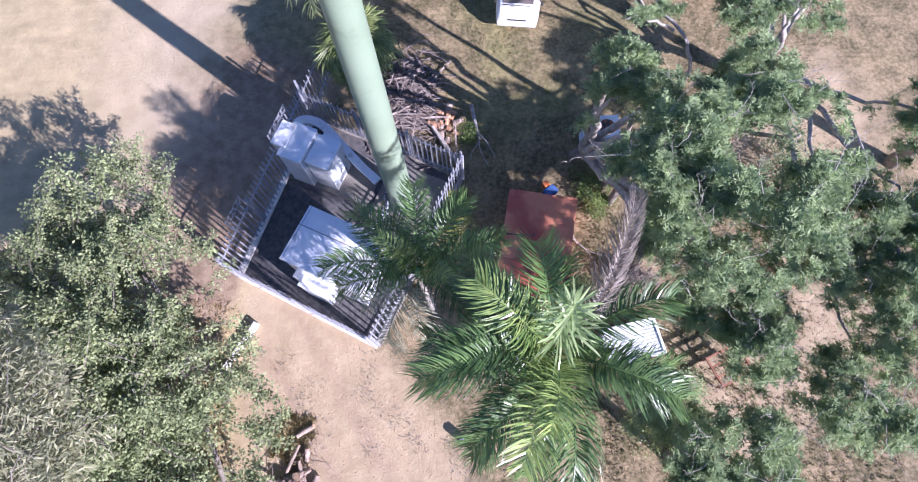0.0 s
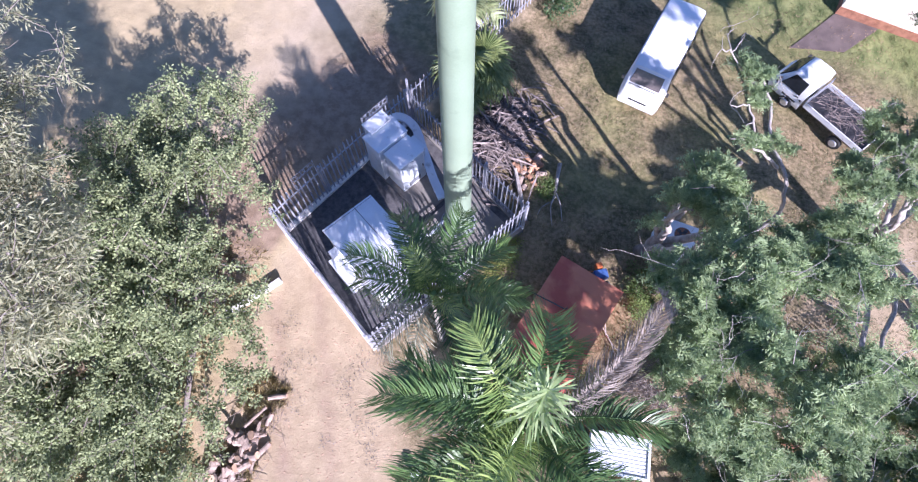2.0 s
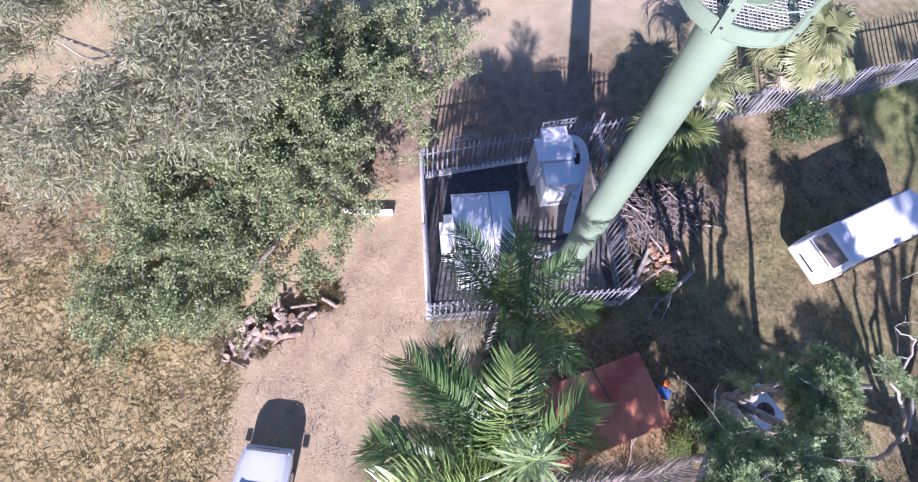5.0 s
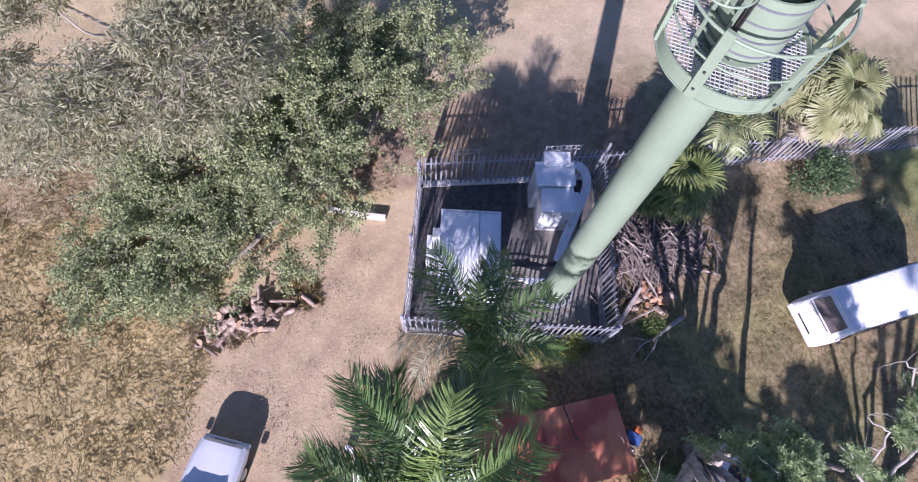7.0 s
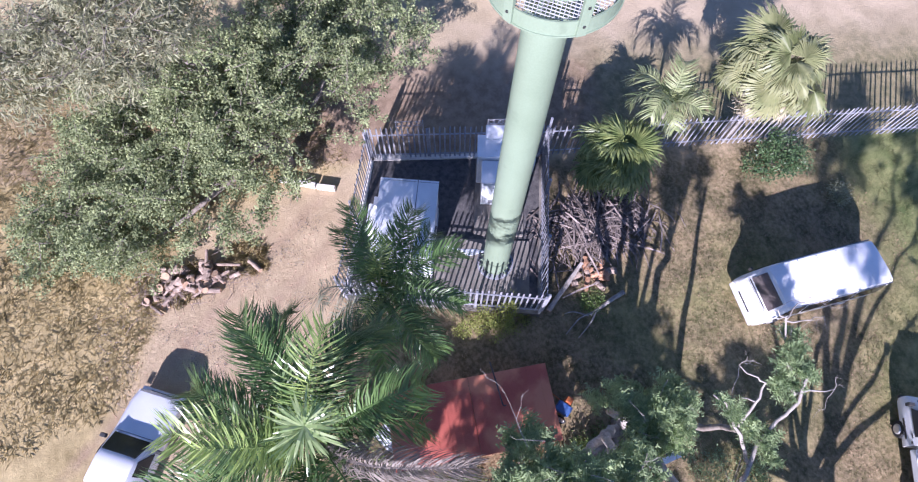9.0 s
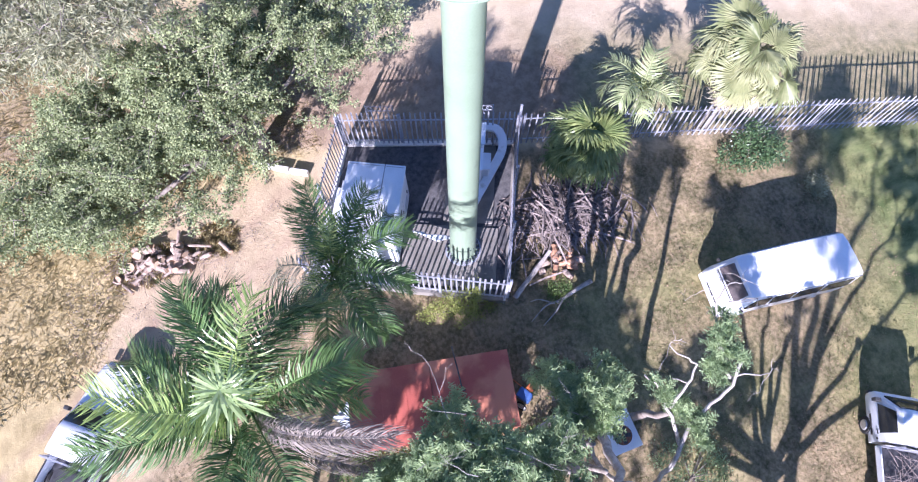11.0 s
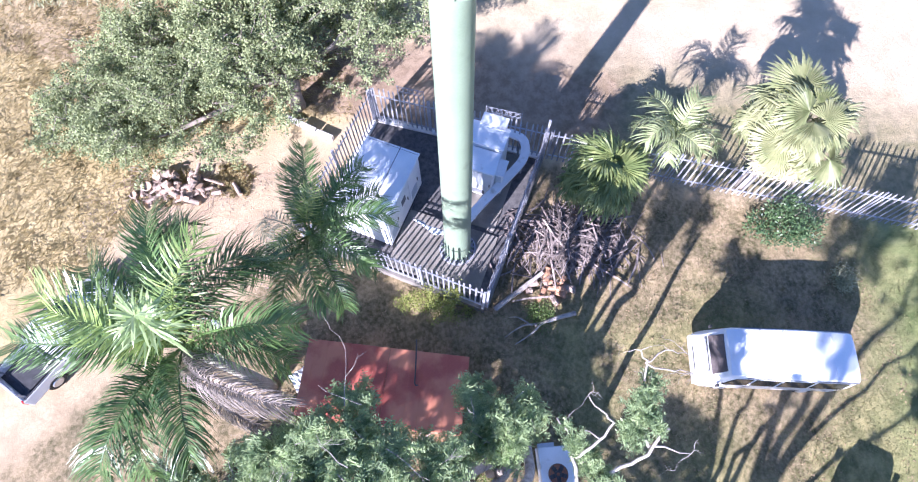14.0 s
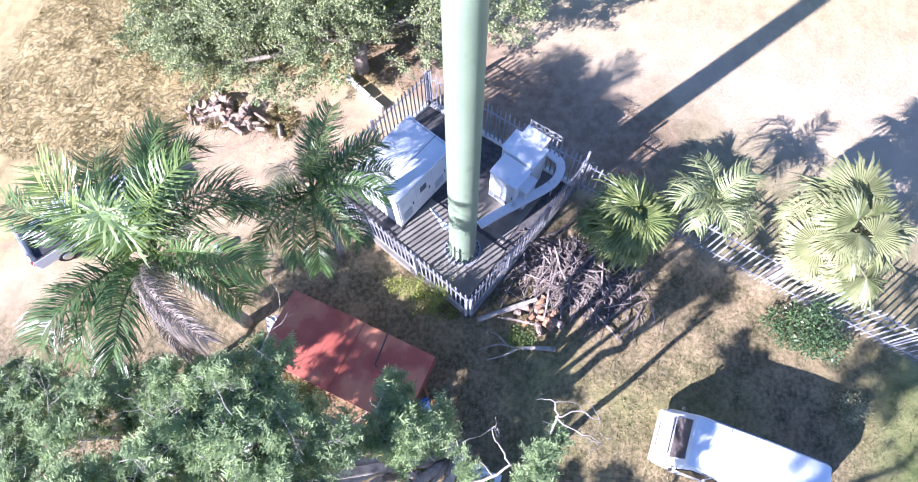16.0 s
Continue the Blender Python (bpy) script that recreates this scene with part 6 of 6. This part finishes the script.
def feathery_tree(label, foot, blobs, density, hole, seed, lean, gaps=(), girth=0.19):
    tree = thing("feathery_tree", pose(0, 0, 0), label, "tree", "feathery trees of the yard")
    cs = in_blobs(blobs, density, seed, 0.55, hole, 0.55, gaps, 0.9)
    tagged(obj("crown", rosettes("crown", cs, 20, 0.36, 8, M["feather_leaf"], seed + 1), tree), kind="stuff")
    base = Vector((foot[0], foot[1], lumps(*foot)))
    fork = base + Vector((lean[0], lean[1], lean[2]))
    tube_part("trunk", [base - Vector((0, 0, 0.15)), base.lerp(fork, 0.5) + Vector((0.05, -0.04, 0)), fork], [0.30, 0.24, 0.2], M["bark"], tree, sides=14)
    # extra tufts along the limbs, mostly hidden, added to broaden their ground shadows
    along = []
    for i, b in enumerate(blobs):
        p = limb_paths(fork[:2], fork.z, [(b[0], b[1], b[2] + 0.4)], seed + 20 + i, 0.2)[0]
        p = kinked(p, seed + 40 + i, 0.13)
        tube_part("limb", p, [girth * (1 - 0.8 * k / (len(p) - 1)) for k in range(len(p))], M["pale_bark"], tree)
        rnd = random.Random(seed + 60 + i)
        for q in p[len(p) * 3 // 5:]:
            if not any(math.hypot(q.x - gx_, q.y - gy_) < gr for gx_, gy_, gr in gaps):
                along.append(q + Vector((rnd.gauss(0, 0.3), rnd.gauss(0, 0.3), rnd.gauss(0, 0.2))))
    tagged(obj("inner_leaf", rosettes("inner_leaf", along, 12, 0.36, 8, M["feather_leaf"], seed + 2), tree), kind="stuff")
    twigs(tree, [cs[i] + Vector((0, 0, 0.15)) for i in range(0, len(cs), 7)], M["pale_bark"], seed + 3, 3, 0.85, 0.011)
    return tree


EAST = [(5.9, 6.7, 8.7, 1.8, 2.0, 1.2), (5.1, 5.8, 7.4, 1.4, 1.5, 1.0), (5.0, 8.9, 7.5, 1.0, 1.1, 0.9), (5.4, 10.0, 7.9, 0.9, 0.8, 0.8), (8.9, 8.8, 8.0, 1.2, 1.2, 0.8), (7.1, 4.4, 9.0, 2.1, 2.0, 1.2), (8.4, 1.6, 5.2, 1.0, 1.0, 0.8), (8.7, 6.4, 9.0, 1.6, 1.7, 1.0), (7.9, 3.7, 5.0, 1.8, 1.5, 0.9), (8.8, 2.4, 5.2, 1.1, 1.0, 0.8)]
east = feathery_tree("tall spreading tree with feathery green leaf tufts and pale limbs", (5.5, 11.2), EAST, 17.0, -0.14, 71, (0.15, -0.3, 1.1), ((4.65, 8.15, 0.9), (4.4, 7.6, 0.8), (5.0, 8.45, 0.6), (6.42, 10.45, 0.7)))
SIDE = [(11.6, 4.8, 5.4, 2.3, 2.3, 1.1), (10.8, 0.0, 5.2, 1.6, 1.5, 1.0), (14.0, 5.2, 5.4, 2.1, 2.0, 1.0), (12.6, 12.6, 6.2, 1.5, 1.0, 0.8), (10.0, 12.2, 6.6, 1.1, 0.9, 0.7), (13.0, 1.5, 6.3, 2.0, 2.0, 1.1), (15.6, 7.4, 6.2, 1.5, 2.0, 1.0), (16.4, 18.4, 7.2, 2.1, 1.8, 0.9), (13.6, 19.8, 7.0, 1.9, 1.7, 0.9), (18.6, 20.0, 7.0, 2.0, 2.0, 1.0), (11.8, 15.2, 5.6, 1.2, 1.0, 0.8), (12.3, 14.2, 6.2, 1.1, 1.0, 0.7)]
feathery_tree("open feathery tree with a forked white trunk over bare soil", (13.9, 14.0), SIDE, 13.0, -0.2, 171, (-0.6, -0.8, 2.6), (), 0.11)

feathery_tree("low dense feathery tree shading the soil behind the palm", (6.9, -1.4), [(7.2, -1.3, 4.7, 1.8, 1.5, 0.9), (5.9, 0.2, 3.6, 1.2, 1.2, 0.7), (6.4, -2.4, 4.4, 1.2, 1.0, 0.7)], 13.0, -0.25, 271, (0.1, 0.2, 1.4), (), 0.12)

# added out of view; crown placed so its shadow reaches the boundary fence
feathery_tree("tall spreading tree added out of view to shade the boundary fence", (18.6, 9.2), [(18.5, 9.0, 14.3, 2.6, 2.6, 1.3), (19.5, 12.0, 13.6, 2.2, 2.2, 1.1), (20.5, 7.5, 14.6, 2.0, 2.0, 1.1)], 6.0, 0.0, 371, (0.1, 0.1, 7.5), (), 0.2)

LIMB = kinked(bezier([(5.65, 10.9, 1.2), (7.2, 10.0, 3.8), (7.75, 10.2, 6.4), (7.5, 10.7, 7.6), (7.05, 11.2, 7.95), (6.68, 12.0, 8.0), (6.46, 12.76, 8.3), (6.0, 13.3, 8.7)], 4), 7, 0.04)
tube_part("limb", LIMB, [0.07 - 0.035 * k / (len(LIMB) - 1) for k in range(len(LIMB))], M["pale_bark"], east, "bare white limb reaching towards the minibus")
BRANCHES = (
    ([(7.19, 11.2, 7.6), (6.68, 11.22, 8.0), (6.06, 11.12, 8.4), (5.69, 11.12, 8.6), (5.4, 10.9, 8.7)], 0.055),
    ([(6.3, 11.22, 8.2), (6.0, 11.81, 8.5), (5.68, 12.1, 8.8), (5.35, 11.8, 9.0), (5.07, 11.59, 9.2)], 0.038),
    ([(6.0, 11.81, 8.5), (5.75, 11.45, 8.7)], 0.026),
    ([(6.32, 12.9, 8.2), (5.66, 12.69, 9.0), (5.31, 12.68, 9.3), (4.66, 12.79, 9.8), (4.4, 12.73, 9.9)], 0.04),
    ([(4.66, 12.79, 9.8), (4.51, 13.26, 9.9), (4.59, 13.65, 9.9)], 0.02),
    ([(4.66, 12.79, 9.8), (4.9, 13.39, 9.7), (5.0, 13.8, 9.6)], 0.02),
    ([(6.3, 12.9, 8.3), (6.59, 13.73, 8.4)], 0.028),
)
for k, (pts, r) in enumerate(BRANCHES):
    q = [Vector(p) for p in pts]
    q = kinked([a.lerp(b, f) for a, b in zip(q, q[1:]) for f in (0.0, 0.33, 0.67)] + [q[-1]], 9 + k, 0.05)
    tube_part("branch", q, [r * (1 - 0.7 * i / (len(q) - 1)) for i in range(len(q))], M["pale_bark"], east)
LT = in_blobs([(5.5, 12.7, 9.1, 0.45, 0.28, 0.35), (5.98, 12.55, 8.6, 0.4, 0.25, 0.3), (5.2, 12.95, 9.3, 0.3, 0.2, 0.25), (6.4, 11.5, 8.1, 0.4, 0.2, 0.3), (7.0, 11.7, 7.8, 0.4, 0.25, 0.3), (5.8, 11.05, 8.5, 0.3, 0.2, 0.25)], 26, 75, 0.6)
tagged(obj("leaf_tuft", rosettes("leaf_tuft", LT, 15, 0.3, 9, M["feather_leaf"], 76), east), kind="stuff")
twigs(east, [(4.4, 12.73, 9.9), (4.59, 13.65, 9.9), (5.07, 11.59, 9.2), (5.0, 13.8, 9.6), (5.31, 12.68, 9.3), (6.59, 13.73, 8.4)], M["pale_bark"], 75, 4, 0.5, 0.009)
for x, y, dx, dy in ((6.65, 8.9, 0.1, -0.1), (6.9, 9.7, 0.25, 0.0), (6.5, 12.7, 0.3, -0.4), (6.5, 9.6, -0.1, 0.15)):
    stem = kinked([Vector((x + dx * f * f, y + dy * f, lumps(x, y) - 0.1 + 6.2 * f)) for f in (0, 0.15, 0.3, 0.45, 0.6, 0.8, 1.0)], int(x * 10), 0.09)
    tube_part("stem", stem, [0.17 - 0.10 * k / 6 for k in range(7)], M["bark"], east)


def shrub(x, y, rx, ry, h, n, mat, seed, label, size=0.075, name="shrub", per=75, aspect=0.3):
    s = thing(name, pose(x, y, lumps(x, y) - 0.02), label, "shrub")
    rnd = random.Random(seed)
    cs = []
    for _ in range(n):
        a, r = rnd.uniform(0, 2 * math.pi), rnd.random() ** 0.5
        r *= 0.95 + 0.75 * noise.noise((math.cos(a) * 1.6 + seed, math.sin(a) * 1.6, 0.3))
        cs.append((rx * r * math.cos(a), ry * r * math.sin(a), h * rnd.uniform(0.15, 1.0) * math.sqrt(max(0.1, 1 - 0.7 * r * r))))
    tagged(obj("foliage", leaf_cloud("foliage", cs, per, 0.13, size, aspect, mat, seed), s), kind="stuff")
    bits = [tube([(0, 0, 0), Vector(c) * 0.5 + Vector((0, 0, 0.05)), c], [0.02, 0.014, 0.006], 5) for c in cs[:14]]
    tagged(obj("stem_rest", mesh_of("stem_rest", *joined(bits), M["bark"]), s), kind="stuff")
    return s


shrub(-1.0, 23.2, 1.05, 1.2, 1.7, 85, M["dark_bush"], 81, "dark leafy green shrub below the fan palm", 0.13, per=46, aspect=0.24)
shrub(1.6, 24.8, 0.5, 0.5, 0.5, 22, M["grey_leaf"], 82, "small pale shrub on bare soil")
shrub(0.0, 8.7, 0.65, 1.35, 1.5, 60, M["flower_bush"], 83, "yellow-green flowering shrub against the fence")
shrub(3.7, 2.9, 0.8, 0.9, 0.9, 40, M["bush"], 80, "leafy undergrowth in the shade of the palm", 0.1, per=50)
shrub(1.0, 12.6, 0.5, 0.5, 0.4, 18, M["bush"], 84, "small green weed clump by the cut logs")
shrub(5.9, 9.3, 0.9, 1.3, 0.7, 50, M["bush"], 85, "low weedy shrub beside the red platform")
shrub(7.6, 0.6, 1.0, 1.2, 1.4, 50, M["feather_leaf"], 86, "dark leafy shrub under the palm")
shrub(6.2, 0.0, 1.0, 1.0, 1.2, 45, M["fan_dark"], 87, "leafy shrub behind the palm trunk")
shrub(7.0, 5.2, 1.1, 0.8, 1.0, 40, M["palm_dead"], 88, "dry brown shrub with bare twigs", 0.12, aspect=0.12)
shrub(4.6, 4.6, 0.6, 0.9, 1.3, 40, M["bush"], 89, "green undergrowth beside the red platform")
shrub(14.0, 9.2, 1.4, 1.2, 1.6, 50, M["feather_leaf"], 90, "dark undergrowth under the feathery tree")
shrub(9.2, 13.6, 1.4, 1.2, 1.0, 50, M["feather_leaf"], 91, "dark undergrowth by the tree foot")


def grass(name, n, where, height, width, mat, seed, label, bend=0.5):
    rng = np.random.default_rng(seed)
    pts = where(rng, n)
    n = len(pts)
    a = rng.uniform(0, 2 * np.pi, n)
    h = height * rng.uniform(0.4, 1.25, n)
    d = np.stack([np.cos(a), np.sin(a), np.zeros(n)], 1)
    s = np.stack([-np.sin(a), np.cos(a), np.zeros(n)], 1) * (width * rng.uniform(0.6, 1.3, n))[:, None]
    p0 = pts
    mid = p0 + d * (h * bend * 0.35)[:, None] + np.array([0, 0, 1]) * (h * 0.6)[:, None]
    tip = p0 + d * (h * bend)[:, None] + np.array([0, 0, 1]) * (h * rng.uniform(0.6, 1.0, n))[:, None]
    v = np.stack([p0 - s, p0 + s, mid + s * 0.7, tip, mid - s * 0.7], 1).reshape(-1, 3)
    me = bpy.data.meshes.new(name)
    me.vertices.add(len(v))
    me.vertices.foreach_set("co", v.ravel())
    me.loops.add(n * 5)
    me.loops.foreach_set("vertex_index", np.arange(n * 5, dtype=np.int32))
    me.polygons.add(n)
    me.polygons.foreach_set("loop_start", np.arange(n, dtype=np.int32) * 5)
    me.update(calc_edges=True)
    me.materials.append(mat)
    return tagged(new(name, me), label, "grass", kind="stuff")


def patchy(x0, x1, y0, y1, keep, scale, seed, level, spread=0.06):
    def where(rng, n):
        m = n // 7
        x, y = rng.uniform(x0, x1, m), rng.uniform(y0, y1, m)
        ok = [i for i in range(m) if keep(x[i], y[i]) and noise.noise((x[i] * scale, y[i] * scale, seed)) > level]
        cx, cy = np.repeat(x[ok], 7), np.repeat(y[ok], 7)
        px, py = cx + rng.normal(0, spread, len(cx)), cy + rng.normal(0, spread, len(cy))
        return np.stack([px, py, np.array([lumps(q, r) - 0.01 for q, r in zip(px, py)])], 1)

    return where


def west_side(x, y):
    return (x + 6.2) * -0.55 + (y + 3.6) * -0.83 > -0.2 or x < -9.5


def north_of(x, y):
    return (Vector((x, y)) - FENCE_A).dot(NORTH)


def yard_side(x, y):
    return not (x < -0.3 and y < 11) and north_of(x, y) < -0.3


grass("straw_grass", 70000, patchy(-22, 2, -13, 6, lambda x, y: west_side(x, y) and north_of(x, y) < 6 and x < -3.2, 0.35, 5, -0.8, 0.2), 0.06, 0.009, M["straw"], 91, "tall dry straw-coloured grass west of the track", 5.0)
grass("dry_grass", 30000, patchy(-22, 2, -13, 4, lambda x, y: west_side(x, y) and north_of(x, y) < 6 and x < -3.2, 0.55, 15, 0.02, 0.12), 0.10, 0.009, M["tuft"], 191, "brown and greenish tufts in the dry straw", 2.6)
grass("yard_grass", 120000, patchy(-2.5, 17, 9, 33, yard_side, 0.45, 6, -0.3, 0.12), 0.05, 0.008, M["lawn"], 92, "short patchy dry lawn of the yard", 1.2)
grass("yard_grass", 45000, patchy(4, 17, -5, 9, lambda x, y: True, 0.6, 7, -0.1), 0.08, 0.009, M["lawn"], 93, "sparse dry grass under the feathery tree", 1.2)
grass("verge_grass", 9000, patchy(-7.6, -4.8, -4.5, 1.5, lambda x, y: x < -6.0, 0.8, 8, 0.0), 0.18, 0.01, M["straw"], 94, "thin dry grass round the woodpile", 1.0)


def litter(name, n, x0, x1, y0, y1, keep, size, mat, seed, label):
    rng = np.random.default_rng(seed)
    pts = [(x, y, lumps(x, y) + 0.012) for x, y in zip(rng.uniform(x0, x1, n), rng.uniform(y0, y1, n)) if keep(x, y)]
    me = leaf_cloud(name, pts, 2, 0.05, size, 0.25, mat, seed, 0.0, 3.0)
    return tagged(new(name, me), label, "litter", kind="stuff")


litter("fallen_leaves", 5000, -7.5, 0, -6, 4, lambda x, y: noise.noise((x * 0.7, y * 0.7, 2)) > 0.05, 0.07, M["palm_dead"], 95, "scattered dry leaves on the dirt track")
litter("fallen_leaves", 16000, 0, 15, -4, 26, lambda x, y: noise.noise((x * 0.4, y * 0.4, 3)) > -0.05, 0.08, M["litter"], 96, "brown leaf litter over the yard")


def stones(n, x0, x1, y0, y1, seed, label):
    rnd = random.Random(seed)
    bits = []
    for _ in range(n):
        x, y = rnd.uniform(x0, x1), rnd.uniform(y0, y1)
        s = rnd.uniform(0.015, 0.05)
        z = lumps(x, y)
        v = [Vector((x + s * math.cos(a) * rnd.uniform(0.7, 1.2), y + s * math.sin(a) * rnd.uniform(0.7, 1.2), z - 0.005)) for a in (0, 1.57, 3.14, 4.71)] + [Vector((x, y, z + s * rnd.uniform(0.4, 0.8)))]
        bits.append((v, [(0, 1, 4), (1, 2, 4), (2, 3, 4), (3, 0, 4)]))
    return tagged(obj("pebbles", mesh_of("pebbles", *joined(bits), M["log_cut"])), label, "pebbles", kind="stuff")


stones(1500, -7.5, -1, -6, 4, 97, "small pale stones scattered on the track")
